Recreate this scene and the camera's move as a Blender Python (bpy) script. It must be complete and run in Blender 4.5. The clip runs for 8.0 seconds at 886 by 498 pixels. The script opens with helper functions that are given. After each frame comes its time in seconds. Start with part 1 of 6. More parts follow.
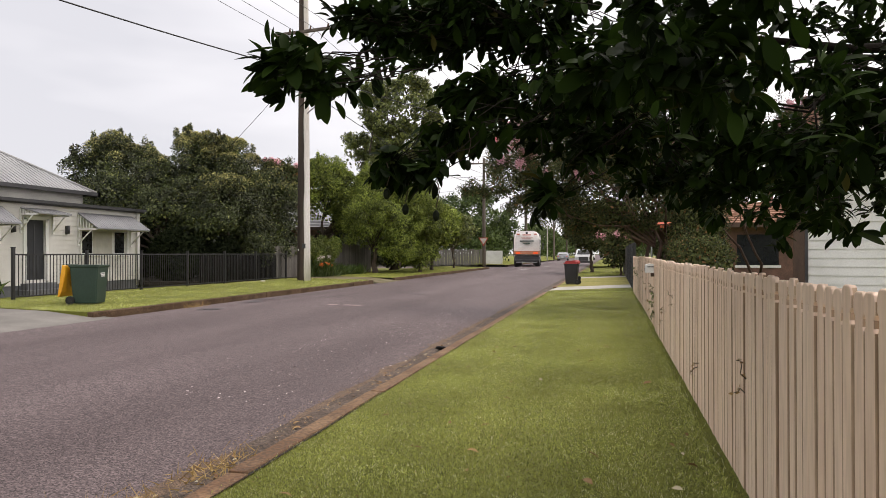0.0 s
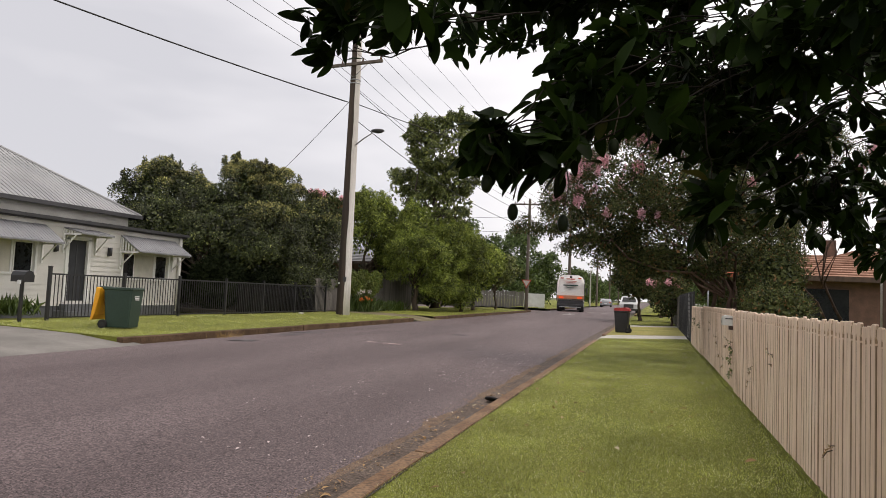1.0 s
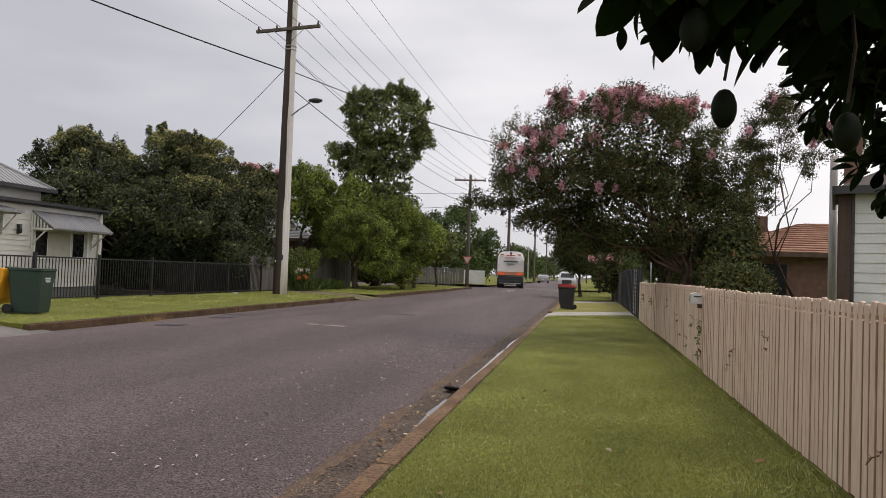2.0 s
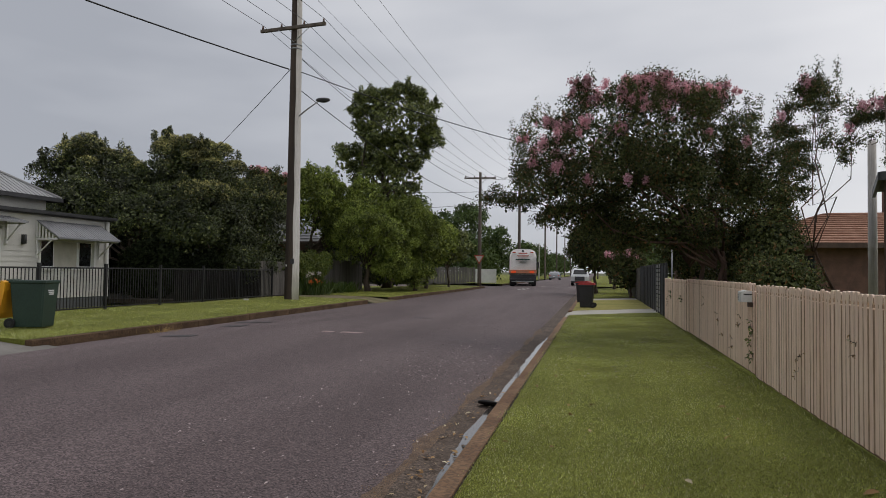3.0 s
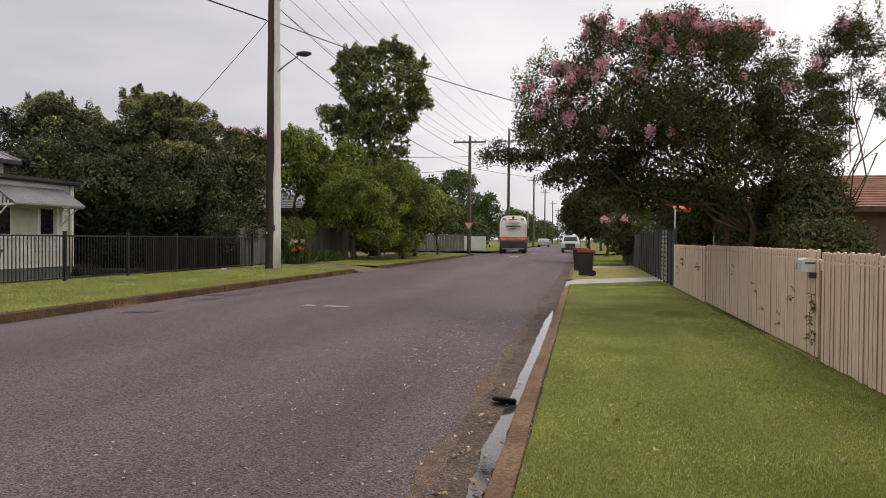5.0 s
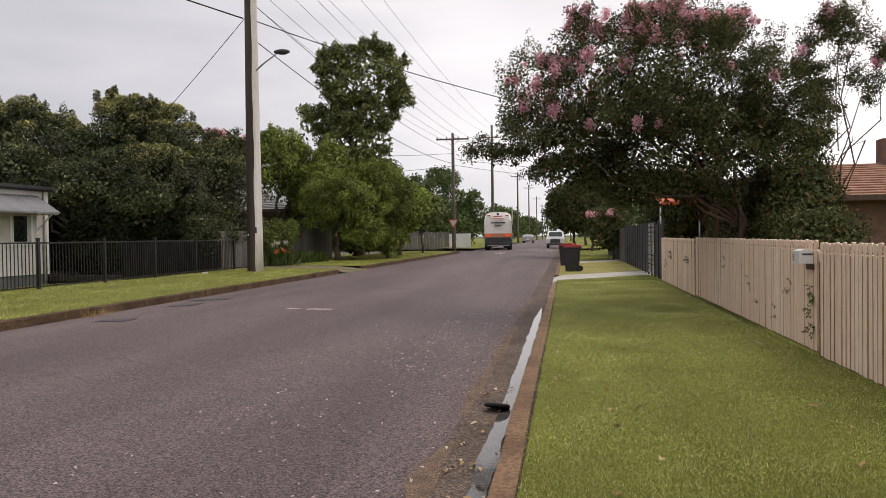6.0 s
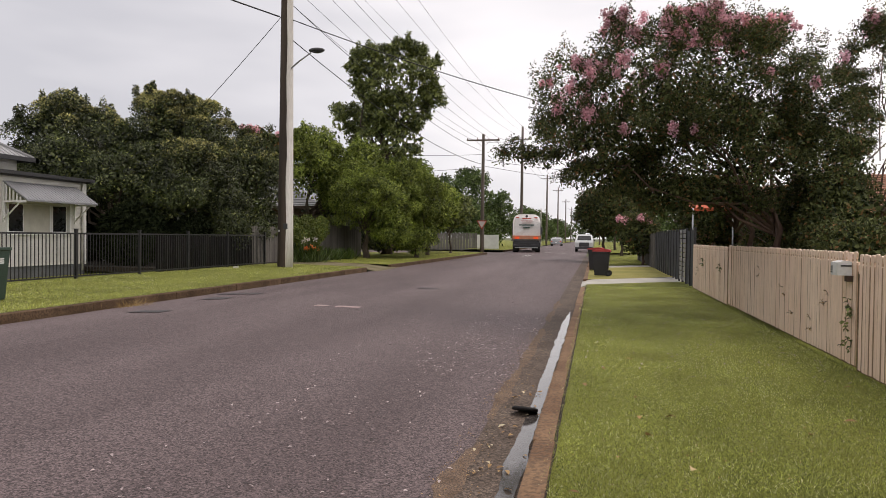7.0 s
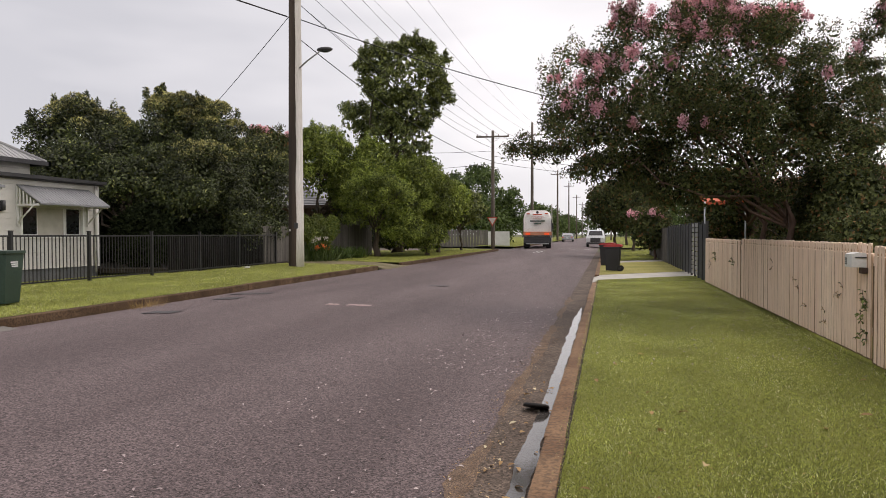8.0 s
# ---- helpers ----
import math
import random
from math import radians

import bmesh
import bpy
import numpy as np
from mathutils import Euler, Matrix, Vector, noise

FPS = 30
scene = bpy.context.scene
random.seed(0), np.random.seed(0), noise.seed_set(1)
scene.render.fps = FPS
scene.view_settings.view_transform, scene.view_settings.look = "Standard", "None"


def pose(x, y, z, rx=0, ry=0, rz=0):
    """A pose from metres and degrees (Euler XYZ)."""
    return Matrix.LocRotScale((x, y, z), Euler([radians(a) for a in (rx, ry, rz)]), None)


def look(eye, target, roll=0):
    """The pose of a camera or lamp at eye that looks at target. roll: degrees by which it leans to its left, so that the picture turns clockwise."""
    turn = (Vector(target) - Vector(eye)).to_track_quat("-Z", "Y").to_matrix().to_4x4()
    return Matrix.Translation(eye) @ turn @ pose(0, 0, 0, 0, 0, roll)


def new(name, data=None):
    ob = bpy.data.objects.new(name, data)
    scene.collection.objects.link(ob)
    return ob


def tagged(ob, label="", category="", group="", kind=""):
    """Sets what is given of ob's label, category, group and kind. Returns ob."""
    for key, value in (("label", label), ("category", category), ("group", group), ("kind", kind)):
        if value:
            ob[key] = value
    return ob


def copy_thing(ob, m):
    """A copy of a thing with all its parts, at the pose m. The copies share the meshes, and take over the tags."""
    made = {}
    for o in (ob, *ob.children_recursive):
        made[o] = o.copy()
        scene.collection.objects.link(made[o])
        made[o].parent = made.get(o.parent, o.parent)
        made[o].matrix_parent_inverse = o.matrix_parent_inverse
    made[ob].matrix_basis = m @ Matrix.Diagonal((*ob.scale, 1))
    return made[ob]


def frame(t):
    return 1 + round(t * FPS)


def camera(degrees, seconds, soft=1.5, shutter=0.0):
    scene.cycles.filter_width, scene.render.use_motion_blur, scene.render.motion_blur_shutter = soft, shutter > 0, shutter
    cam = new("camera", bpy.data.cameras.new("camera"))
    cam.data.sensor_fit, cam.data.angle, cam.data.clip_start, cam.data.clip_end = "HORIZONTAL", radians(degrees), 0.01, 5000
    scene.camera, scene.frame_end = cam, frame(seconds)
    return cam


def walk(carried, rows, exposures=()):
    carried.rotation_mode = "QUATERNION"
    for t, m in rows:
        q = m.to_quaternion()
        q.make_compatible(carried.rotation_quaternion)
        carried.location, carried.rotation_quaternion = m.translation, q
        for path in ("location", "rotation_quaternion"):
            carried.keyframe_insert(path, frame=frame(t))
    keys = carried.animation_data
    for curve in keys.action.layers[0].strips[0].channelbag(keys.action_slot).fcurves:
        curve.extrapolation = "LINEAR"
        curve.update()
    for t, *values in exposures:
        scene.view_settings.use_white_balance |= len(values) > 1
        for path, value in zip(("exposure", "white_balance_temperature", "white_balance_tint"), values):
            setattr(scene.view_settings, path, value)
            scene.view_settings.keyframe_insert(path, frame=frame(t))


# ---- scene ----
cam = camera(66.5, 8.0, soft=0.75)
PATH = [
    (0, (0.029, 2.397, 1.422), (-0.456, 4.337, 1.435), -0.1),
    (0.5, (-0.188, 2.8, 1.428), (-0.852, 4.684, 1.524), 2.2),
    (1, (-0.398, 3.264, 1.391), (-0.998, 5.167, 1.519), 2.6),
    (1.5, (-0.591, 3.76, 1.357), (-1.023, 5.708, 1.498), 1.8),
    (1.7, (-0.691, 3.905, 1.386), (-1.116, 5.858, 1.45), 2.3),
    (2.8, (-1.184, 4.536, 1.43), (-1.589, 6.493, 1.514), 1.1),
    (3, (-1.224, 4.703, 1.447), (-1.668, 6.652, 1.512), 0.7),
    (3.5, (-1.43, 5.099, 1.412), (-1.781, 7.068, 1.398), -1.2),
    (4, (-1.528, 5.46, 1.415), (-1.902, 7.425, 1.401), 1.6),
    (4.2, (-1.563, 5.622, 1.415), (-1.98, 7.577, 1.348), 1.8),
    (5.3, (-1.74, 6.271, 1.432), (-2.153, 8.228, 1.414), -0.1),
    (5.5, (-1.748, 6.341, 1.445), (-2.191, 8.291, 1.43), -0.6),
    (6, (-1.778, 6.429, 1.43), (-2.139, 8.395, 1.393), -0.8),
    (6.5, (-1.8, 6.423, 1.432), (-2.209, 8.38, 1.364), -0.2),
    (7, (-1.814, 6.411, 1.439), (-2.254, 8.361, 1.403), 0.7),
    (7.5, (-1.805, 6.429, 1.429), (-2.255, 8.378, 1.378), 0.7),
    (8, (-1.799, 6.433, 1.437), (-2.271, 8.376, 1.393), -0.1),
]
EXPOSURES = [(0, 0.47, 6750, 16), (0.5, 0.38, 6750, 16), (1, 0.26, 6750, 16), (1.7, 0.08, 6700, 16), (2.8, -0.5, 6300, 13), (3.4, -0.52, 6350, 13), (3.7, -0.38, 6600, 14), (4.2, -0.17, 6700, 16), (5.3, 0.03, 6750, 17), (8, 0.18, 6750, 17)]
walk(cam, [(t, look(eye, target, roll)) for t, eye, target, roll in PATH], EXPOSURES)

# ---- world and light ----
world = bpy.data.worlds.new("overcast")
scene.world = world
world.use_nodes = True
wt = world.node_tree
wt.nodes.clear()
w_out = wt.nodes.new("ShaderNodeOutputWorld")
w_bg = wt.nodes.new("ShaderNodeBackground")
w_sky = wt.nodes.new("ShaderNodeTexSky")
w_sky.sky_type = "NISHITA"
w_sky.sun_disc = False
w_sky.sun_elevation, w_sky.sun_rotation = radians(62.7), radians(61)
w_co = wt.nodes.new("ShaderNodeTexCoord")
w_map = wt.nodes.new("ShaderNodeMapping")
w_map.inputs["Scale"].default_value = (1.0, 1.0, 3.5)
w_noise = wt.nodes.new("ShaderNodeTexNoise")
w_noise.inputs["Scale"].default_value = 1.5
w_noise.inputs["Detail"].default_value = 4
w_dot = wt.nodes.new("ShaderNodeVectorMath")
w_dot.operation = "DOT_PRODUCT"
w_dot.inputs[1].default_value = (0.55, -0.02, 0.42)
w_add = wt.nodes.new("ShaderNodeMath")
w_add.operation = "MULTIPLY_ADD"
w_add.inputs[1].default_value = 1.15
w_ramp = wt.nodes.new("ShaderNodeValToRGB")
w_ramp.color_ramp.elements[0].position, w_ramp.color_ramp.elements[0].color = 0.32, (5.7, 5.95, 6.3, 1)
w_ramp.color_ramp.elements[1].position, w_ramp.color_ramp.elements[1].color = 1.0, (11.6, 11.6, 11.4, 1)
w_mid = w_ramp.color_ramp.elements.new(0.62)
w_mid.color = (8.1, 8.3, 8.5, 1)
w_mix = wt.nodes.new("ShaderNodeMixRGB")
w_mix.inputs["Fac"].default_value = 0.93
wt.links.new(w_co.outputs["Generated"], w_map.inputs["Vector"])
wt.links.new(w_map.outputs["Vector"], w_noise.inputs["Vector"])
wt.links.new(w_co.outputs["Generated"], w_dot.inputs[0])
wt.links.new(w_noise.outputs["Fac"], w_add.inputs[0])
wt.links.new(w_dot.outputs["Value"], w_add.inputs[2])
wt.links.new(w_add.outputs["Value"], w_ramp.inputs["Fac"])
wt.links.new(w_sky.outputs["Color"], w_mix.inputs["Color1"])
wt.links.new(w_ramp.outputs["Color"], w_mix.inputs["Color2"])
wt.links.new(w_mix.outputs["Color"], w_bg.inputs["Color"])
w_bg.inputs["Strength"].default_value = 0.1
wt.links.new(w_bg.outputs["Background"], w_out.inputs["Surface"])

sun_data = bpy.data.lights.new("sun", "SUN")
sun_data.energy, sun_data.angle, sun_data.color = 1.0, radians(30), (1.0, 0.92, 0.82)
sun = new("sun", sun_data)
sun.matrix_world = look((9, 5, 20), (0, 0, 0))


# ---- materials ----
def surf(name, c1, c2, scale=1.5, fine=60.0, rough=0.7, bump=0.2, metal=0.0, fine_mix=0.35, c3=None, by_object=0.0, by_island=0.0, dist=0.01, stretch=(1, 1, 1), spec=0.5, lanes=None):
    """A surface: two colours over broad stains, a finer grain, and a bump."""
    m = bpy.data.materials.new(name)
    m.use_nodes = True
    t = m.node_tree
    b = t.nodes["Principled BSDF"]
    b.inputs["Roughness"].default_value = rough
    b.inputs["Metallic"].default_value = metal
    b.inputs["Specular IOR Level"].default_value = spec
    geo = t.nodes.new("ShaderNodeNewGeometry")
    mp = t.nodes.new("ShaderNodeMapping")
    mp.inputs["Scale"].default_value = stretch
    t.links.new(geo.outputs["Position"], mp.inputs["Vector"])
    broad = t.nodes.new("ShaderNodeTexNoise")
    broad.inputs["Scale"].default_value, broad.inputs["Detail"].default_value = scale, 6
    grain = t.nodes.new("ShaderNodeTexNoise")
    grain.inputs["Scale"].default_value, grain.inputs["Detail"].default_value = fine, 3
    mp2 = mp
    if lanes:
        mp2 = t.nodes.new("ShaderNodeMapping")
        mp2.inputs["Scale"].default_value = lanes
        t.links.new(geo.outputs["Position"], mp2.inputs["Vector"])
    t.links.new(mp2.outputs["Vector"], broad.inputs["Vector"])
    t.links.new(mp.outputs["Vector"], grain.inputs["Vector"])
    ramp = t.nodes.new("ShaderNodeValToRGB")
    ramp.color_ramp.elements[0].position, ramp.color_ramp.elements[0].color = 0.35, (*c1, 1)
    ramp.color_ramp.elements[1].position, ramp.color_ramp.elements[1].color = 0.65, (*c2, 1)
    t.links.new(broad.outputs["Fac"], ramp.inputs["Fac"])
    r2 = t.nodes.new("ShaderNodeValToRGB")
    c3 = c3 or tuple(0.45 * c for c in c1)
    r2.color_ramp.elements[0].position, r2.color_ramp.elements[0].color = 0.38, (fine_mix,) * 3 + (1,)
    r2.color_ramp.elements[1].position, r2.color_ramp.elements[1].color = 0.6, (0, 0, 0, 1)
    t.links.new(grain.outputs["Fac"], r2.inputs["Fac"])
    mix = t.nodes.new("ShaderNodeMixRGB")
    mix.inputs["Color2"].default_value = (*c3, 1)
    t.links.new(r2.outputs["Color"], mix.inputs["Fac"])
    t.links.new(ramp.outputs["Color"], mix.inputs["Color1"])
    last = mix.outputs["Color"]
    for amount, src in ((by_object, "o"), (by_island, "i")):
        if amount:
            if src == "o":
                rnd = t.nodes.new("ShaderNodeObjectInfo").outputs["Random"]
            else:
                rnd = geo.outputs["Random Per Island"]
            rng = t.nodes.new("ShaderNodeMapRange")
            rng.inputs["To Min"].default_value, rng.inputs["To Max"].default_value = 1 - amount, 1 + amount
            t.links.new(rnd, rng.inputs["Value"])
            hsv = t.nodes.new("ShaderNodeHueSaturation")
            t.links.new(rng.outputs["Result"], hsv.inputs["Value"])
            t.links.new(last, hsv.inputs["Color"])
            last = hsv.outputs["Color"]
    t.links.new(last, b.inputs["Base Color"])
    if bump:
        bp = t.nodes.new("ShaderNodeBump")
        bp.inputs["Strength"].default_value, bp.inputs["Distance"].default_value = bump, dist
        t.links.new(grain.outputs["Fac"], bp.inputs["Height"])
        t.links.new(bp.outputs["Normal"], b.inputs["Normal"])
    return m


def leaf_mat(name, dark, light, rough=0.45, through_light=0.25, tip=None, tip_at=0.93, patchy=0.35, spec=0.35):
    """Leaves: colour by island, some light passing through."""
    m = bpy.data.materials.new(name)
    m.use_nodes = True
    t = m.node_tree
    b = t.nodes["Principled BSDF"]
    b.inputs["Roughness"].default_value = rough
    b.inputs["Specular IOR Level"].default_value = spec
    geo = t.nodes.new("ShaderNodeNewGeometry")
    ramp = t.nodes.new("ShaderNodeValToRGB")
    e = ramp.color_ramp.elements
    e[0].position, e[0].color = 0.0, (*dark, 1)
    e[1].position, e[1].color = 0.85, (*light, 1)
    if tip:
        k = e.new(tip_at)
        k.color = (*light, 1)
        k = e.new(tip_at + 0.02)
        k.color = (*tip, 1)
    t.links.new(geo.outputs["Random Per Island"], ramp.inputs["Fac"])
    n = t.nodes.new("ShaderNodeTexNoise")
    n.inputs["Scale"].default_value = 0.9
    t.links.new(geo.outputs["Position"], n.inputs["Vector"])
    rng = t.nodes.new("ShaderNodeMapRange")
    rng.inputs["From Min"].default_value, rng.inputs["From Max"].default_value = 0.3, 0.7
    rng.inputs["To Min"].default_value, rng.inputs["To Max"].default_value = 1 - patchy, 1 + patchy
    t.links.new(n.outputs["Fac"], rng.inputs["Value"])
    hsv = t.nodes.new("ShaderNodeHueSaturation")
    t.links.new(rng.outputs["Result"], hsv.inputs["Value"])
    t.links.new(ramp.outputs["Color"], hsv.inputs["Color"])
    t.links.new(hsv.outputs["Color"], b.inputs["Base Color"])
    tr = t.nodes.new("ShaderNodeBsdfTranslucent")
    t.links.new(hsv.outputs["Color"], tr.inputs["Color"])
    mx = t.nodes.new("ShaderNodeMixShader")
    mx.inputs["Fac"].default_value = through_light
    t.links.new(b.outputs["BSDF"], mx.inputs[1])
    t.links.new(tr.outputs["BSDF"], mx.inputs[2])
    t.links.new(mx.outputs["Shader"], t.nodes["Material Output"].inputs["Surface"])
    return m


def glow(name, color, strength):
    m = bpy.data.materials.new(name)
    m.use_nodes = True
    b = m.node_tree.nodes["Principled BSDF"]
    b.inputs["Base Color"].default_value = (*color, 1)
    b.inputs["Emission Color"].default_value = (*color, 1)
    b.inputs["Emission Strength"].default_value = strength
    return m


M_ASPHALT = surf("asphalt", (0.1, 0.073, 0.074), (0.155, 0.118, 0.119), 0.8, 75, 0.72, 1.0, c3=(0.035, 0.026, 0.026), fine_mix=0.5, dist=0.014, stretch=(1, 0.7, 1), lanes=(0.9, 0.12, 1), spec=0.35)


def speckle(m, scale, low, high):
    """Stones of many tones set into a surface."""
    t = m.node_tree
    b = t.nodes["Principled BSDF"]
    src = b.inputs["Base Color"].links[0].from_socket
    geo = t.nodes.new("ShaderNodeNewGeometry")
    v = t.nodes.new("ShaderNodeTexVoronoi")
    v.inputs["Scale"].default_value = scale
    t.links.new(geo.outputs["Position"], v.inputs["Vector"])
    sep = t.nodes.new("ShaderNodeSeparateColor")
    t.links.new(v.outputs["Color"], sep.inputs["Color"])
    rng = t.nodes.new("ShaderNodeMapRange")
    rng.inputs["To Min"].default_value, rng.inputs["To Max"].default_value = low, high
    t.links.new(sep.outputs["Red"], rng.inputs["Value"])
    hsv = t.nodes.new("ShaderNodeHueSaturation")
    t.links.new(rng.outputs["Result"], hsv.inputs["Value"])
    t.links.new(src, hsv.inputs["Color"])
    t.links.new(hsv.outputs["Color"], b.inputs["Base Color"])
    return m


speckle(M_ASPHALT, 95, 0.3, 1.85)
M_PATCH = surf("asphalt_patch", (0.045, 0.04, 0.042), (0.065, 0.058, 0.06), 2, 110, 0.6, 0.7)
M_CONCRETE = surf("concrete", (0.15, 0.14, 0.125), (0.23, 0.215, 0.195), 1.2, 45, 0.75, 0.4)
M_DIRTCONCRETE = surf("dirt_covered_concrete", (0.13, 0.115, 0.06), (0.24, 0.19, 0.13), 1.6, 30, 0.9, 0.6, c3=(0.07, 0.075, 0.03), fine_mix=0.6, spec=0.2)
M_PALE_CONCRETE = surf("pale_concrete", (0.4, 0.38, 0.34), (0.52, 0.5, 0.45), 0.9, 50, 0.8, 0.3)
M_KERB = surf("kerb_concrete", (0.17, 0.088, 0.042), (0.29, 0.172, 0.092), 2.2, 40, 0.85, 0.6, c3=(0.05, 0.035, 0.022), by_object=0.15, fine_mix=0.6)
M_KERBDARK = surf("stained_kerb_concrete", (0.085, 0.052, 0.03), (0.17, 0.11, 0.068), 2.2, 40, 0.9, 0.6, spec=0.15, c3=(0.03, 0.024, 0.016), by_object=0.15, fine_mix=0.6)
M_GUTTER = surf("gutter_concrete", (0.095, 0.07, 0.055), (0.165, 0.125, 0.1), 1.9, 70, 0.8, 0.6, c3=(0.04, 0.033, 0.027), fine_mix=0.7, spec=0.2)
M_GRIT = surf("gutter_grit", (0.14, 0.085, 0.05), (0.25, 0.165, 0.11), 7, 90, 0.85, 1.0, c3=(0.03, 0.024, 0.02), fine_mix=0.8)
M_GRASS = surf("lawn", (0.2, 0.22, 0.036), (0.33, 0.345, 0.07), 0.9, 120, 0.8, 1.0, c3=(0.045, 0.055, 0.012), fine_mix=0.85, dist=0.03, spec=0.15, lanes=(1.8, 0.5, 1))
M_BLADE = leaf_mat("grass_blade", (0.05, 0.07, 0.014), (0.7, 0.76, 0.2), 0.45, 0.35, tip=(0.9, 0.88, 0.55), tip_at=0.83, patchy=0.28)
M_DRYLAWN = surf("yellowed_lawn", (0.26, 0.245, 0.075), (0.38, 0.335, 0.12), 0.7, 60, 0.85, 0.8, c3=(0.14, 0.15, 0.03), fine_mix=0.5, dist=0.03, spec=0.15)
M_EARTH = surf("earth", (0.07, 0.085, 0.03), (0.12, 0.13, 0.05), 0.15, 8, 0.9, 0.4)
M_SOIL = surf("soil", (0.02, 0.014, 0.009), (0.045, 0.032, 0.02), 6, 50, 0.95, 0.8)
speckle(M_GUTTER, 60, 0.55, 1.5)
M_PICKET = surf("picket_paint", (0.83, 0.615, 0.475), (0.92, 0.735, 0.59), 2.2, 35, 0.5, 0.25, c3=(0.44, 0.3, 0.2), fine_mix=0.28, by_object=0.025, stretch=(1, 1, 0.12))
# board edges: joint dirt and the shade between boards in one brown
M_JOINTTONE = surf("dirt_and_shade_edge", (0.36, 0.24, 0.15), (0.66, 0.48, 0.34), 4, 40, 0.8, 0.2, stretch=(1, 1, 0.15))
# dark brown that stands for the shadow in the picket gaps
M_GAPSHADE = surf("gap_shade_paint", (0.13, 0.08, 0.045), (0.3, 0.2, 0.125), 5, 40, 0.85, 0.2, stretch=(1, 1, 0.2), spec=0.2)
M_WHITE = surf("white_paint", (0.66, 0.66, 0.64), (0.75, 0.75, 0.73), 2.0, 40, 0.5, 0.1, fine_mix=0.12)
M_BOARD = surf("cream_weatherboard", (0.50, 0.49, 0.46), (0.60, 0.59, 0.555), 1.2, 30, 0.6, 0.2, fine_mix=0.12, by_object=0.03)
M_PLINTH = surf("grey_plinth", (0.10, 0.105, 0.115), (0.14, 0.145, 0.155), 1.5, 30, 0.8, 0.2)
M_ROOF = surf("grey_roof_sheet", (0.26, 0.265, 0.27), (0.33, 0.335, 0.34), 0.8, 30, 0.5, 0.1, fine_mix=0.1)
M_GREYMETAL = surf("grey_awning_metal", (0.17, 0.175, 0.185), (0.22, 0.225, 0.235), 2, 30, 0.45, 0.08, fine_mix=0.1)
M_DARKTRIM = surf("charcoal_trim", (0.035, 0.035, 0.038), (0.055, 0.055, 0.06), 2, 40, 0.5, 0.1)
M_BLACK = surf("black_powder_coat", (0.012, 0.012, 0.013), (0.02, 0.02, 0.022), 4, 60, 0.4, 0.05)
M_GREENBIN = surf("dark_green_plastic", (0.018, 0.042, 0.03), (0.026, 0.056, 0.04), 2, 40, 0.5, 0.1)
M_BLACKBIN = surf("black_plastic", (0.016, 0.016, 0.018), (0.028, 0.027, 0.03), 2, 40, 0.5, 0.1)
M_YELLOW = surf("yellow_plastic", (0.75, 0.34, 0.012), (0.85, 0.42, 0.02), 2, 40, 0.5, 0.05, fine_mix=0.1)
M_RED = surf("red_plastic", (0.36, 0.03, 0.03), (0.46, 0.05, 0.045), 2, 40, 0.5, 0.05, fine_mix=0.1)
M_RUBBER = surf("black_rubber", (0.014, 0.014, 0.014), (0.025, 0.025, 0.025), 5, 60, 0.85, 0.3)
M_POLE = surf("grey_weathered_timber", (0.6, 0.575, 0.54), (0.77, 0.745, 0.71), 1.2, 30, 0.85, 0.5, c3=(0.28, 0.24, 0.2), fine_mix=0.3, stretch=(3, 3, 0.12), dist=0.02)
# brown stain of the pole, deepened for the side turned from the sun
M_POLEDARK = surf("stained_shade_timber", (0.035, 0.024, 0.017), (0.08, 0.056, 0.04), 1.2, 30, 0.85, 0.5, stretch=(3, 3, 0.12), dist=0.02)
M_FARPOLE = surf("brown_timber_pole", (0.10, 0.08, 0.065), (0.17, 0.14, 0.115), 1.2, 30, 0.9, 0.3, stretch=(3, 3, 0.15))
M_STEEL = surf("galvanised_steel", (0.32, 0.33, 0.34), (0.42, 0.43, 0.44), 3, 60, 0.45, 0.05, metal=0.7)
M_WIRE = surf("black_cable", (0.014, 0.014, 0.016), (0.02, 0.02, 0.022), 4, 60, 0.6, 0.0)
M_PORCELAIN = surf("brown_porcelain", (0.1, 0.05, 0.03), (0.14, 0.07, 0.05), 4, 60, 0.2, 0.0)
M_BARK = surf("brown_bark", (0.055, 0.04, 0.028), (0.12, 0.09, 0.065), 3, 40, 0.9, 0.8, dist=0.02, stretch=(2, 2, 0.4))
M_SMOOTHBARK = surf("smooth_brown_bark", (0.07, 0.038, 0.026), (0.15, 0.09, 0.064), 2.5, 30, 0.7, 0.4, stretch=(2, 2, 0.4))
# avocado branches, darker than the trunk's bark to look backlit
M_BACKLITBARK = surf("backlit_dark_bark", (0.009, 0.007, 0.005), (0.02, 0.016, 0.012), 3, 40, 0.9, 0.6, dist=0.01, spec=0.1)
M_GREYFENCE = surf("charcoal_fence_sheet", (0.045, 0.05, 0.058), (0.07, 0.076, 0.086), 1.4, 40, 0.5, 0.1, by_object=0.12)
M_PALING = surf("weathered_grey_paling", (0.075, 0.068, 0.06), (0.14, 0.128, 0.115), 2, 30, 0.85, 0.4, by_object=0.2, stretch=(2, 2, 0.2))
# dark palings with the deep shade around them mixed into the colour
M_SHADEPALING = surf("shade_dark_paling", (0.008, 0.007, 0.007), (0.02, 0.018, 0.017), 2, 30, 0.85, 0.3, by_object=0.2, stretch=(2, 2, 0.2), spec=0.03)
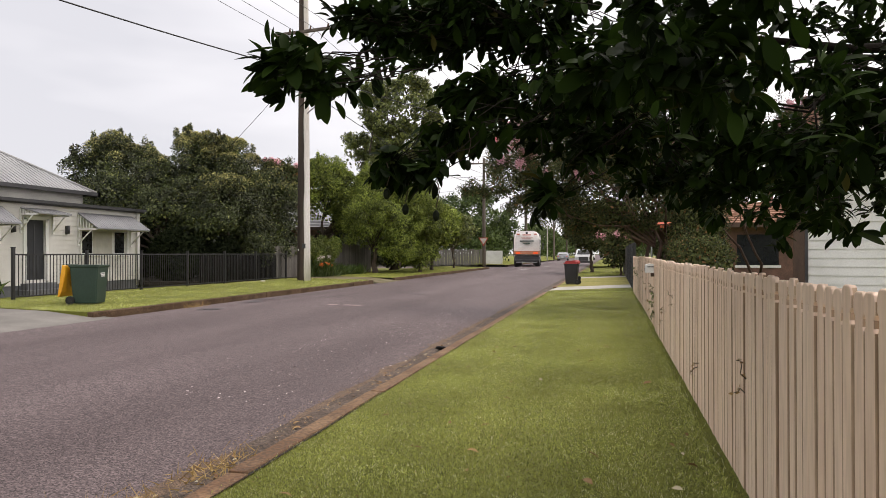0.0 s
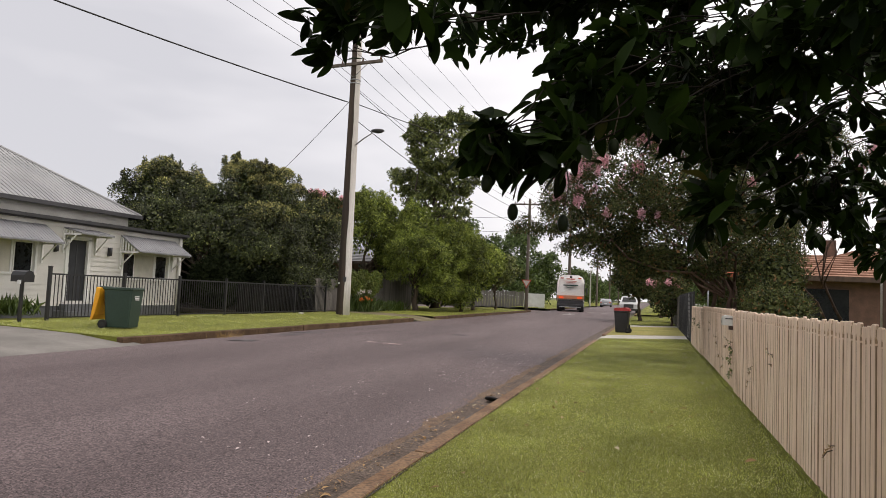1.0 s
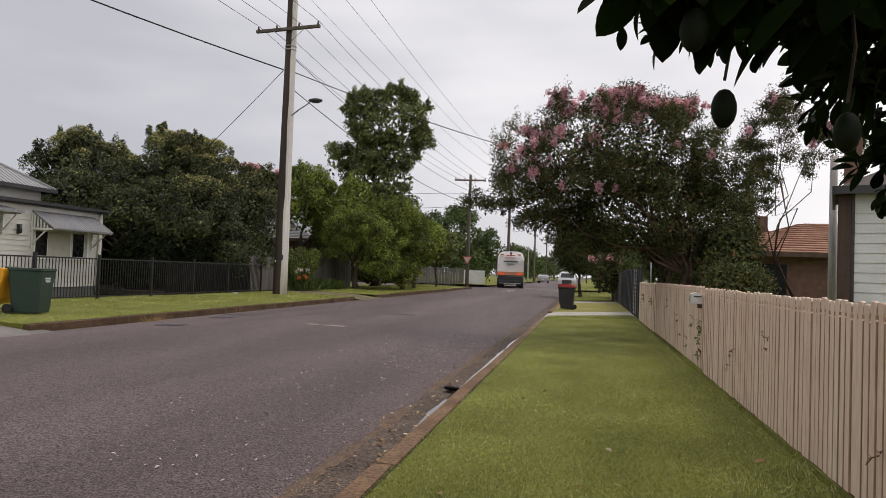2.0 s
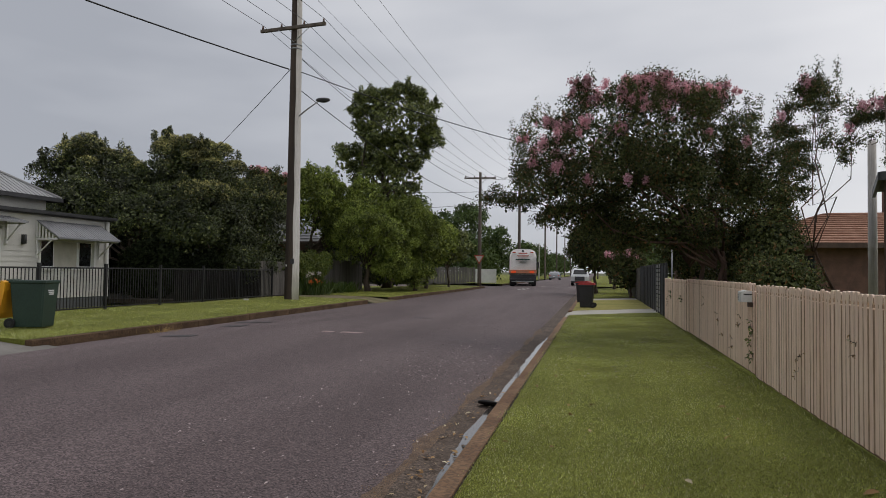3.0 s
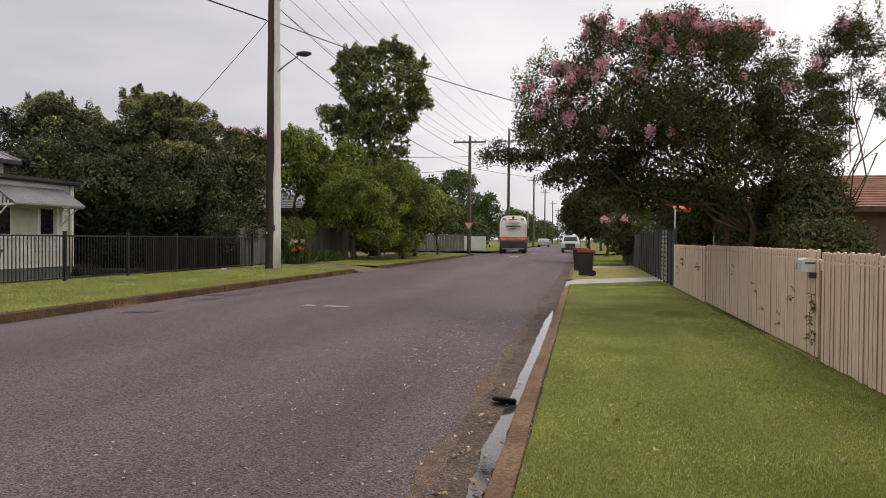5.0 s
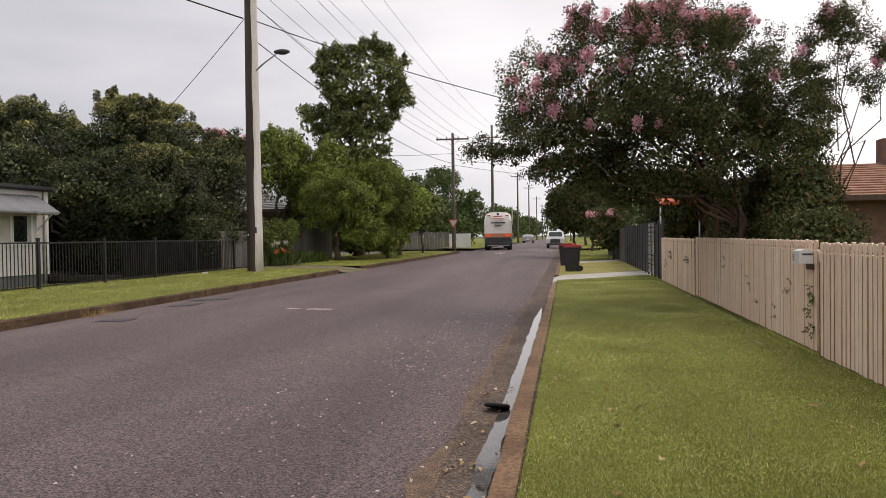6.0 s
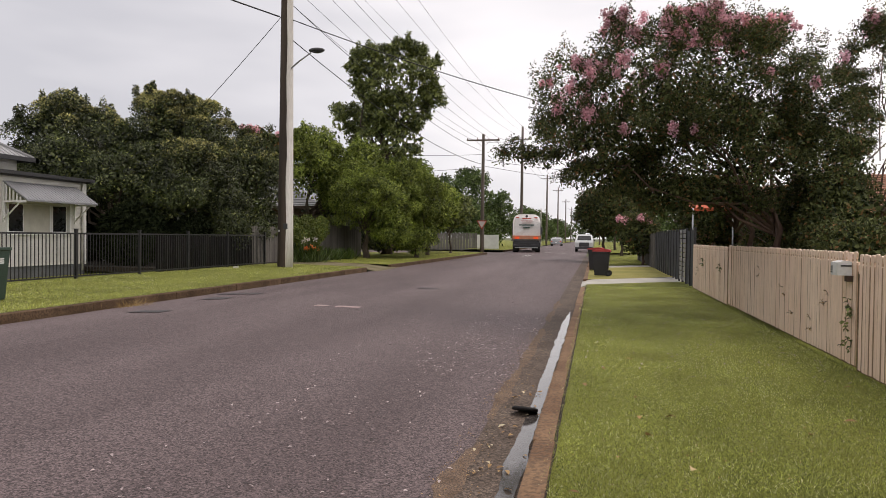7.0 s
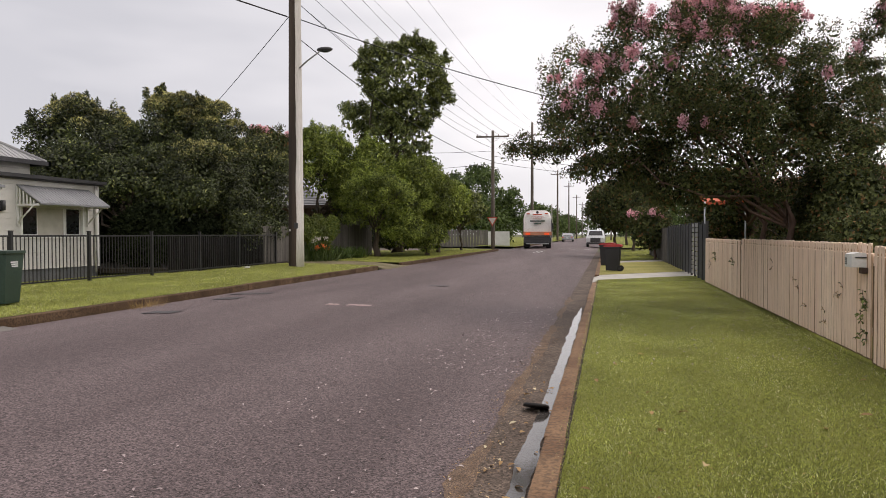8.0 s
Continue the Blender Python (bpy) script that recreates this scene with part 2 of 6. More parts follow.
M_PALEPALING = surf("pale_grey_paling", (0.13, 0.12, 0.105), (0.21, 0.195, 0.175), 2, 30, 0.85, 0.3, by_object=0.12, stretch=(2, 2, 0.2))
M_TILE = surf("terracotta_tile", (0.3, 0.15, 0.095), (0.44, 0.25, 0.17), 2, 25, 0.75, 0.3, by_object=0.14)
M_DARKTILE = surf("dark_weathered_tile", (0.06, 0.05, 0.05), (0.12, 0.095, 0.09), 2, 25, 0.75, 0.3)
M_BRICK = surf("dark_brick", (0.13, 0.075, 0.055), (0.22, 0.12, 0.085), 3, 30, 0.85, 0.4, by_object=0.2)
M_BROWNWOOD = surf("dark_brown_stain", (0.06, 0.035, 0.025), (0.1, 0.06, 0.04), 3, 40, 0.7, 0.2, stretch=(2, 2, 0.3))
M_CURTAIN = surf("cream_blind", (0.42, 0.4, 0.34), (0.5, 0.48, 0.41), 3, 50, 0.9, 0.05, fine_mix=0.1)
M_GLASSDARK = surf("dark_window_glass", (0.012, 0.014, 0.015), (0.025, 0.027, 0.028), 1.5, 10, 0.08, 0.0)
M_SCREEN = surf("dark_door_screen", (0.016, 0.018, 0.022), (0.028, 0.03, 0.036), 3, 90, 0.6, 0.1)
M_CARWHITE = surf("white_car_paint", (0.62, 0.63, 0.64), (0.68, 0.69, 0.7), 1, 20, 0.2, 0.0, fine_mix=0.05)
M_CARGREY = surf("grey_car_paint", (0.055, 0.062, 0.075), (0.075, 0.082, 0.095), 1, 20, 0.2, 0.0, metal=0.3, fine_mix=0.05)
M_CARSILVER = surf("silver_car_paint", (0.32, 0.33, 0.34), (0.38, 0.39, 0.4), 1, 20, 0.25, 0.0, metal=0.4, fine_mix=0.05)
M_TRUCKWHITE = surf("white_truck_paint", (0.76, 0.75, 0.73), (0.84, 0.83, 0.81), 0.8, 12, 0.4, 0.0, c3=(0.4, 0.36, 0.32), fine_mix=0.2)
M_TRUCKGREY = surf("grey_truck_panel", (0.13, 0.14, 0.15), (0.18, 0.19, 0.2), 0.8, 12, 0.5, 0.0, fine_mix=0.2)
M_ORANGE = surf("orange_truck_band", (0.5, 0.2, 0.11), (0.58, 0.26, 0.15), 1.2, 14, 0.5, 0.0, fine_mix=0.2)
M_LETTER = surf("dark_green_lettering", (0.02, 0.06, 0.05), (0.03, 0.08, 0.06), 3, 30, 0.6, 0.0)
M_LETTERRED = surf("red_lettering", (0.5, 0.08, 0.05), (0.56, 0.1, 0.06), 3, 30, 0.6, 0.0)
M_LETTERWHITE = surf("white_lettering", (0.66, 0.66, 0.66), (0.72, 0.72, 0.72), 3, 30, 0.6, 0.0)
M_TAIL = glow("tail_lamp", (0.9, 0.1, 0.02), 0.3)
M_HEADLAMP = surf("headlamp_glass", (0.6, 0.6, 0.6), (0.7, 0.7, 0.7), 2, 10, 0.1, 0.0)
M_ROADPAINT = surf("worn_road_paint", (0.48, 0.47, 0.45), (0.62, 0.61, 0.59), 5, 30, 0.7, 0.2, c3=(0.12, 0.11, 0.11), fine_mix=0.7)
M_PINKPAINT = surf("worn_pink_marker_paint", (0.42, 0.27, 0.25), (0.5, 0.36, 0.34), 5, 30, 0.7, 0.2, c3=(0.11, 0.1, 0.1), fine_mix=0.8)
M_WATER = surf("shallow_water", (0.06, 0.055, 0.05), (0.1, 0.09, 0.086), 2.5, 20, 0.08, 0.1, fine_mix=0.2, dist=0.004, spec=0.9)
M_CASTIRON = surf("cast_iron", (0.018, 0.017, 0.017), (0.03, 0.028, 0.028), 6, 60, 0.6, 0.3, metal=0.4)
M_ORANGEAWN = surf("orange_shade_cloth", (0.4, 0.07, 0.025), (0.48, 0.095, 0.035), 2, 30, 0.8, 0.05, fine_mix=0.1)
M_SIGN = surf("sign_face", (0.6, 0.55, 0.53), (0.66, 0.6, 0.58), 3, 30, 0.5, 0.0)

L_HEDGE = leaf_mat("hedge_leaf", (0.007, 0.013, 0.005), (0.08, 0.1, 0.03), 0.42, 0.06, tip=(0.24, 0.26, 0.08), tip_at=0.93, patchy=0.6, spec=0.35)
# new leaves and buds, paler still for the light on the crown tops
L_LITGROWTH = leaf_mat("lit_yellow_green_new_leaf", (0.15, 0.155, 0.045), (0.43, 0.4, 0.15), 0.5, 0.2, patchy=0.5)
# leaf colour lowered to near black to stand for deep shade
L_SHADEFILL = leaf_mat("shade_black_leaf", (0.006, 0.01, 0.005), (0.026, 0.034, 0.014), 0.7, 0.08, spec=0.05)
L_BRIGHT = leaf_mat("bright_leaf", (0.03, 0.055, 0.009), (0.28, 0.34, 0.06), 0.5, 0.3, patchy=0.6)
L_TALL = leaf_mat("tall_tree_leaf", (0.024, 0.041, 0.01), (0.22, 0.255, 0.067), 0.42, 0.2, spec=0.45)
L_MYRTLE = leaf_mat("myrtle_leaf", (0.013, 0.022, 0.009), (0.12, 0.138, 0.046), 0.55, 0.28, spec=0.2, tip=(0.2, 0.11, 0.045), tip_at=0.92)
L_PINK = leaf_mat("pink_blossom", (0.56, 0.23, 0.29), (0.9, 0.56, 0.61), 0.7, 0.35)
# avocado leaves, set far below leaf tone so the crown looks backlit
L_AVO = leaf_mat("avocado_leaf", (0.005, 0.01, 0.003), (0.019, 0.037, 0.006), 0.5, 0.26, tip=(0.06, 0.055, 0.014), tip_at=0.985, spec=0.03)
L_FAR = leaf_mat("far_leaf", (0.03, 0.055, 0.014), (0.1, 0.145, 0.035), 0.6, 0.2)
L_CREEPER = leaf_mat("creeper_leaf", (0.05, 0.085, 0.012), (0.17, 0.2, 0.035), 0.5, 0.25)
L_STRAP = leaf_mat("strap_leaf", (0.03, 0.06, 0.012), (0.09, 0.13, 0.03), 0.4, 0.2)
L_ORANGEFLOWER = leaf_mat("orange_petal", (0.6, 0.12, 0.02), (0.75, 0.22, 0.05), 0.6, 0.3)
L_WHITEFLOWER = leaf_mat("white_petal", (0.55, 0.5, 0.45), (0.7, 0.66, 0.6), 0.6, 0.3)
L_LITTER = leaf_mat("dry_leaf", (0.16, 0.08, 0.03), (0.42, 0.27, 0.12), 0.7, 0.1, tip=(0.62, 0.58, 0.42), tip_at=0.7)
L_PETAL = leaf_mat("fallen_petal", (0.3, 0.24, 0.24), (0.55, 0.47, 0.46), 0.7, 0.1)
L_DRYGRASS = leaf_mat("dry_grass", (0.3, 0.19, 0.06), (0.5, 0.36, 0.15), 0.7, 0.2)
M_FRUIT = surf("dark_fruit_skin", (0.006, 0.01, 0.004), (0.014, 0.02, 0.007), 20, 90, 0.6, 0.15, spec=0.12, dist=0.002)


# ---- building helpers ----
def empty(name, at=(0, 0, 0), turn=0.0):
    e = new(name)
    e.matrix_world = pose(*at, 0, 0, turn)
    return e


def part(name, data, material, parent=None, label="", at=None):
    """One mesh object, under a thing or a part, in its parent's space."""
    if isinstance(data, bmesh.types.BMesh):
        me = bpy.data.meshes.new(name)
        data.to_mesh(me)
        data.free()
    else:
        me = data
    if material and not me.materials:
        me.materials.append(material)
    ob = new(name, me)
    if parent:
        ob.parent = parent
    if at:
        ob.matrix_basis = at if isinstance(at, Matrix) else Matrix.Translation(at)
    if label:
        tagged(ob, label)
    return ob


def raw(name, verts, faces, smooth=False):
    me = bpy.data.meshes.new(name)
    me.from_pydata(verts, [], faces)
    if smooth:
        me.polygons.foreach_set("use_smooth", [True] * len(me.polygons))
    me.update()
    return me


def box(x0, y0, z0, x1, y1, z1, bevel=0.0, bm=None):
    bm2 = bmesh.new()
    bmesh.ops.create_cube(bm2, size=1.0, matrix=Matrix.Translation(((x0 + x1) / 2, (y0 + y1) / 2, (z0 + z1) / 2)) @ Matrix.Diagonal((abs(x1 - x0), abs(y1 - y0), abs(z1 - z0), 1)))
    if bevel:
        bmesh.ops.bevel(bm2, geom=bm2.edges[:], offset=bevel, segments=2, affect="EDGES", profile=0.6)
    return join(bm, bm2)


def join(bm, bm2):
    if bm is None:
        return bm2
    me = bpy.data.meshes.new("tmp")
    bm2.to_mesh(me)
    bm2.free()
    bm.from_mesh(me)
    bpy.data.meshes.remove(me)
    return bm


def cyl(p, q, r0, r1=None, sides=12, bm=None):
    p, q = Vector(p), Vector(q)
    d = q - p
    bm2 = bmesh.new()
    m = Matrix.Translation((p + q) / 2) @ d.to_track_quat("Z", "Y").to_matrix().to_4x4()
    bmesh.ops.create_cone(bm2, cap_ends=True, segments=sides, radius1=r0, radius2=r0 if r1 is None else r1, depth=d.length, matrix=m)
    for f in bm2.faces:
        f.smooth = len(f.verts) == 4
    return join(bm, bm2)


def ball(c, r, scale=(1, 1, 1), seg=10, bm=None):
    bm2 = bmesh.new()
    bmesh.ops.create_uvsphere(bm2, u_segments=seg, v_segments=max(4, seg // 2 + 1), radius=r, matrix=Matrix.Translation(c) @ Matrix.Diagonal((*scale, 1)))
    for f in bm2.faces:
        f.smooth = True
    return join(bm, bm2)


def prism(outline, y0, y1, axis="y", bm=None):
    """Extrudes an outline, given in the plane across the axis, from y0 to y1."""
    bm2 = bmesh.new()
    n = len(outline)
    put = (lambda a, b, c: (a, c, b)) if axis == "y" else ((lambda a, b, c: (c, a, b)) if axis == "x" else (lambda a, b, c: (a, b, c)))
    v0 = [bm2.verts.new(put(a, b, y0)) for a, b in outline]
    v1 = [bm2.verts.new(put(a, b, y1)) for a, b in outline]
    bm2.faces.new(v0)
    bm2.faces.new(v1)
    for i in range(n):
        bm2.faces.new((v0[i], v0[(i + 1) % n], v1[(i + 1) % n], v1[i]))
    bmesh.ops.recalc_face_normals(bm2, faces=bm2.faces[:])
    return join(bm, bm2)


def tube(points, radii, sides=6):
    """Vertices and faces of a tube along points."""
    pts = [Vector(p) for p in points]
    verts, faces = [], []
    for i, p in enumerate(pts):
        d = (pts[min(i + 1, len(pts) - 1)] - pts[max(i - 1, 0)]).normalized()
        a = d.orthogonal().normalized() if abs(d.z) > 0.95 else d.cross(Vector((0, 0, 1))).normalized()
        b = d.cross(a)
        for k in range(sides):
            w = 2 * math.pi * k / sides
            verts.append(p + (a * math.cos(w) + b * math.sin(w)) * radii[i])
    for i in range(len(pts) - 1):
        for k in range(sides):
            faces.append((i * sides + k, i * sides + (k + 1) % sides, (i + 1) * sides + (k + 1) % sides, (i + 1) * sides + k))
    faces.append(tuple(range(sides))[::-1])
    faces.append(tuple(range((len(pts) - 1) * sides, len(pts) * sides)))
    return verts, faces


def tubes(name, items):
    """One mesh out of several tubes: items of (points, radii, sides)."""
    V, F = [], []
    for pts, rad, sides in items:
        v, f = tube(pts, rad, sides)
        o = len(V)
        V += [tuple(x) for x in v]
        F += [tuple(i + o for i in q) for q in f]
    return raw(name, V, F, True)


SIMPLE = (np.array([(0, 0, 0), (0.45, 0.5, 0.12), (1, 0, -0.1), (0.45, -0.5, 0.12)]), [(0, 1, 2), (0, 2, 3)])
FULL = (np.array([(0, 0, 0), (0.3, 0.4, 0.07), (0.65, 0.46, 0.02), (1, 0, -0.2), (0.65, -0.46, 0.02), (0.3, -0.4, 0.07), (0.3, 0, 0.0), (0.65, 0, -0.06)]),
        [(0, 6, 1), (6, 7, 2, 1), (7, 3, 2), (0, 5, 6), (6, 5, 4, 7), (7, 4, 3)])
STATIONS = [0.0, 0.1, 0.24, 0.4, 0.56, 0.7, 0.82, 0.92, 1.0]
WIDTHS = [0.03, 0.16, 0.31, 0.42, 0.46, 0.42, 0.32, 0.18, 0.0]
HERO = (np.array([(f, s * w, 0.06 * abs(s) * math.sin(math.pi * f) - 0.16 * f * f) for f, w in zip(STATIONS, WIDTHS) for s in (1, 0, -1)]),
        [(3 * i + k, 3 * i + k + 1, 3 * i + k + 4, 3 * i + k + 3) for i in range(8) for k in (0, 1)])
BLADE = (np.array([(0, 0.5, 0), (0, -0.5, 0), (1, 0, 0.25)]), [(0, 1, 2)])


def unit(a):
    return a / np.maximum(np.linalg.norm(a, axis=1, keepdims=True), 1e-9)


def leaf_mesh(name, P, D, N, L, W, shape=SIMPLE):
    """Leaves at P along D, with normals near N, of length L and width W."""
    T, faces = shape
    D = unit(D)
    S = unit(np.cross(D, N))
    N = np.cross(S, D)
    V = (P[:, None, :] + D[:, None, :] * (T[None, :, 0:1] * L[:, None, None]) + S[:, None, :] * (T[None, :, 1:2] * W[:, None, None]) + N[:, None, :] * (T[None, :, 2:3] * L[:, None, None])).reshape(-1, 3)
    n, k = len(P), len(T)
    base = np.arange(n) * k
    loops, starts, totals = [], [], []
    sizes = [len(f) for f in faces]
    idx = np.concatenate([np.array(f) for f in faces])
    loops = (base[:, None] + idx[None, :]).reshape(-1)
    tot = np.tile(np.array(sizes), n)
    start = np.concatenate(([0], np.cumsum(tot)[:-1]))
    me = bpy.data.meshes.new(name)
    me.vertices.add(len(V))
    me.vertices.foreach_set("co", V.reshape(-1).astype(np.float32))
    me.loops.add(len(loops))
    me.loops.foreach_set("vertex_index", loops.astype(np.int32))
    me.polygons.add(len(tot))
    me.polygons.foreach_set("loop_start", start.astype(np.int32))
    me.polygons.foreach_set("loop_total", tot.astype(np.int32))
    me.update(calc_edges=True)
    return me


def sub_clumps(ells, k, r, rng, low=-0.6):
    """k small clumps over the skin of some ellipsoids."""
    out = []
    area = np.array([e[3] * e[4] + e[4] * e[5] + e[3] * e[5] for e in ells])
    for i in rng.choice(len(ells), k, p=area / area.sum()):
        e = ells[i]
        d = rng.normal(size=3)
        d /= np.linalg.norm(d)
        if d[2] < low:
            d[2] = -d[2]
        s = rng.uniform(0.72, 1.0)
        q = r * rng.uniform(0.6, 1.25)
        out.append((e[0] + d[0] * (e[3] - q * 0.6) * s, e[1] + d[1] * (e[4] - q * 0.6) * s, e[2] + d[2] * (e[5] - q * 0.5) * s, q, q, q * 0.8))
    return out


def leaf_cloud(name, clumps, n, size, rng, aspect=0.5, shell=0.3, shape=SIMPLE, droop=0.0, face_out=1.3, even=False):
    """n leaves on the outer shells of the clumps."""
    c = np.array(clumps)
    w = c[:, 3] ** (0.9 if even else 2)
    i = rng.choice(len(c), n, p=w / w.sum())
    d = unit(rng.normal(size=(n, 3)))
    d[:, 2] = np.where((d[:, 2] < -0.3) & (rng.random(n) < 0.5), -d[:, 2], d[:, 2])
    rad = 1 - np.abs(rng.normal(size=n)) * shell
    P = c[i, :3] + d * c[i, 3:6] * rad[:, None]
    D = unit(rng.normal(size=(n, 3)) + 0.4 * d + np.array([0, 0, -droop]))
    N = unit(d * face_out + rng.normal(size=(n, 3)) * 0.5 + np.array([0, 0, 0.35]))
    L = size * rng.uniform(0.6, 1.3, n)
    return leaf_mesh(name, P, D, N, L, L * aspect, shape)


def wander(p, q, rng, n=5, amount=0.12, rise=0.0):
    """A slightly crooked line from p to q."""
    p, q = np.array(p, float), np.array(q, float)
    ln = np.linalg.norm(q - p)
    out = []
    for k in range(n + 1):
        f = k / n
        a = p + (q - p) * f
        if 0 < k < n:
            a = a + rng.normal(size=3) * amount * ln * 0.4
        a[2] += rise * ln * math.sin(math.pi * f)
        out.append(tuple(a))
    return out


# ---- ground, road, kerbs ----
KR, KL = -2.19, -10.3      # kerb faces beside the lawn and across the road
FENCE_X, HOUSE_X = 0.70, -18.25
FX = -14.2                  # bar fence across the road


def sheet(name, xs, ys, height, material, label, category, kind="structure", skew=lambda y: 0.0):
    V = [(x, y + skew(y) * (x - KR), height(x, y)) for y in ys for x in xs]
    n = len(xs)
    F = [(j * n + i, j * n + i + 1, (j + 1) * n + i + 1, (j + 1) * n + i) for j in range(len(ys) - 1) for i in range(n - 1)]
    ob = part(name, raw(name, V, F, True), material)
    return tagged(ob, label, category, kind=kind)


def road_z(x, y):
    f = (x - KL) / (KR - 0.4 - KL)
    return 0.075 * (1 - f) + 0.125 * max(0.0, 1 - (2 * f - 1) ** 2) + 0.004 * noise.noise((x * 0.7, y * 0.3, 0))


ys_road = [-60 + 2.0 * i for i in range(80)] + [100 + 20 * i for i in range(36)]
sheet("road", np.linspace(KL, KR - 0.40, 25), ys_road, road_z, M_ASPHALT, "worn purple-grey asphalt street with fine stones", "road")
ground = part("ground", raw("ground", [(-1500, -1500, -0.06), (1500, -1500, -0.06), (1500, 1800, -0.06), (-1500, 1800, -0.06)], [(0, 1, 2, 3)]), M_EARTH)
tagged(ground, "wide flat ground of grass and earth", "ground", kind="structure")


def verge_z(x, y):
    if x > KR - 0.1:
        return 0.115 + 0.05 * min(1.0, (x - KR) / 2.7) + 0.006 * noise.noise((x * 1.3, y * 1.3, 2))
    if x < FX:
        return 0.295 - 0.2 * min(1.0, (FX - x) / 3.6)
    return 0.222 + 0.075 * min(1.0, (KL - x) / 3.4) + 0.008 * noise.noise((x * 0.9, y * 0.9, 5))


sheet("lawn_verge", np.linspace(KR + 0.13, FENCE_X + 0.6, 22), np.linspace(-30, 26.3, 120), verge_z, M_GRASS, "freshly mown bright green grass verge beside the fence", "lawn", skew=lambda y: 0.6 * max(0.0, (y - 20) / 6.3))
sheet("lawn_verge", np.linspace(KR + 0.13, FENCE_X + 0.6, 12), np.linspace(28.7, 37.4, 20), verge_z, M_DRYLAWN, "green and yellowed grass verge between driveways", "lawn", skew=lambda y: 0.6)
sheet("lawn_verge", np.linspace(KR + 0.13, FENCE_X + 0.6, 12), np.linspace(39.6, 62, 20), verge_z, M_GRASS, "green grass verge farther along the street", "lawn", skew=lambda y: 0.6)
sheet("lawn_verge", np.linspace(KR + 0.13, FENCE_X + 0.6, 8), np.linspace(70, 300, 60), verge_z, M_GRASS, "distant green grass verge along the street", "lawn")
sheet("lawn_verge", np.linspace(-17.9, KL - 0.13, 26), np.linspace(14.1, 31.4, 50), verge_z, M_GRASS, "green grass verge across the road", "lawn")
sheet("lawn_verge", np.linspace(-17.9, KL - 0.13, 26), np.linspace(34.0, 59.5, 50), verge_z, M_GRASS, "shaded grass verge under the street trees", "lawn")
sheet("lawn_verge", np.linspace(-17.9, KL - 0.13, 20), np.linspace(-40, 9.6, 40), verge_z, M_GRASS, "green grass verge beside the concrete driveway", "lawn")
sheet("lawn_verge", np.linspace(-14.5, KL - 0.13, 8), np.linspace(71, 300, 60), verge_z, M_GRASS, "distant grass verge beyond the side street", "lawn")
sheet("yard", [FENCE_X + 0.6, 6, 14, 60], [-40, 0, 30, 80, 300], lambda x, y: 0.14, M_GRASS, "grassy front gardens behind the fence", "ground")
sheet("yard", [-90, -50, -30, -17.9], [-40, 0, 30, 61], lambda x, y: 0.07, M_GRASS, "grassy front gardens across the road", "ground")
sheet("yard", [-90, -50, -30, -14.5], [76, 120, 300], lambda x, y: 0.2, M_GRASS, "distant gardens past the side street", "ground")
sheet("road", [-90, -40, -20, KL], [60, 66, 71], lambda x, y: 0.02, M_ASPHALT, "grey asphalt side street joining the road", "road")
sheet("driveway", np.linspace(KR - 0.02, FENCE_X + 0.9, 24), np.linspace(26.2, 28.8, 4), lambda x, y: min(0.045 + (x - KR + 0.02) * 0.3, verge_z(max(x, KR), y) - 0.008), M_PALE_CONCRETE, "pale concrete driveway strip across the verge", "driveway", skew=lambda y: 0.6)
sheet("driveway", np.linspace(KR - 0.02, FENCE_X + 0.9, 24), np.linspace(37.3, 39.7, 4), lambda x, y: min(0.045 + (x - KR + 0.02) * 0.3, verge_z(max(x, KR), y) - 0.008), M_PALE_CONCRETE, "second pale concrete driveway strip across the verge", "driveway", skew=lambda y: 0.6)
sheet("driveway", np.linspace(-19.0, KL + 0.3, 20), np.linspace(9.3, 14.4, 6), lambda x, y: min(0.09 + 0.1 * max(0, KL + 0.3 - x), verge_z(min(x, KL), 14.1) - 0.012), M_CONCRETE, "grey weathered concrete driveway across the road", "driveway")
sheet("driveway", np.linspace(-15.2, KL + 0.3, 14), np.linspace(31.2, 34.2, 6), lambda x, y: min(0.09 + 0.1 * max(0, KL + 0.3 - x), verge_z(min(x, KL), y) - 0.012), M_DIRTCONCRETE, "old cracked concrete driveway past the pole", "driveway")


def kerb_piece(length, seed, mat=M_KERB):
    rng = np.random.default_rng(seed)
    bm = box(0, 0, -0.1, 0.14, length, 0.125, 0.018)
    for v in bm.verts:
        v.co.x += rng.normal() * 0.003
        v.co.z += rng.normal() * 0.003
    me = bpy.data.meshes.new("kerb_stone")
    bm.to_mesh(me)
    bm.free()
    me.materials.append(mat)
    return me


KERB_MESHES = [kerb_piece(2.392, 3), kerb_piece(2.392, 4), kerb_piece(2.392, 5)]
DARK_KERB_MESHES = [kerb_piece(2.392, k, M_KERBDARK) for k in (6, 7, 8)]


def kerb(name, x, spans, label, flip, lift=0.0):
    e = tagged(empty(name), label, "kerb", kind="structure")
    rng = np.random.default_rng(int(abs(x) * 10))
    for y0, y1 in spans:
        y = y0
        while y < y1 - 1.2:
            m = Matrix.Translation((x + rng.normal() * 0.006 + (0 if not flip else -0.14), y, lift + rng.normal() * 0.005))
            part("kerb_stone", (DARK_KERB_MESHES if flip else KERB_MESHES)[int(rng.integers(3))], None, e, at=m)
            y += 2.4
    return e


kerb("kerb", KR, [(-6, 26.3), (28.7, 37.4), (39.6, 62), (70, 100)], "brown weathered concrete kerb along the lawn", False)
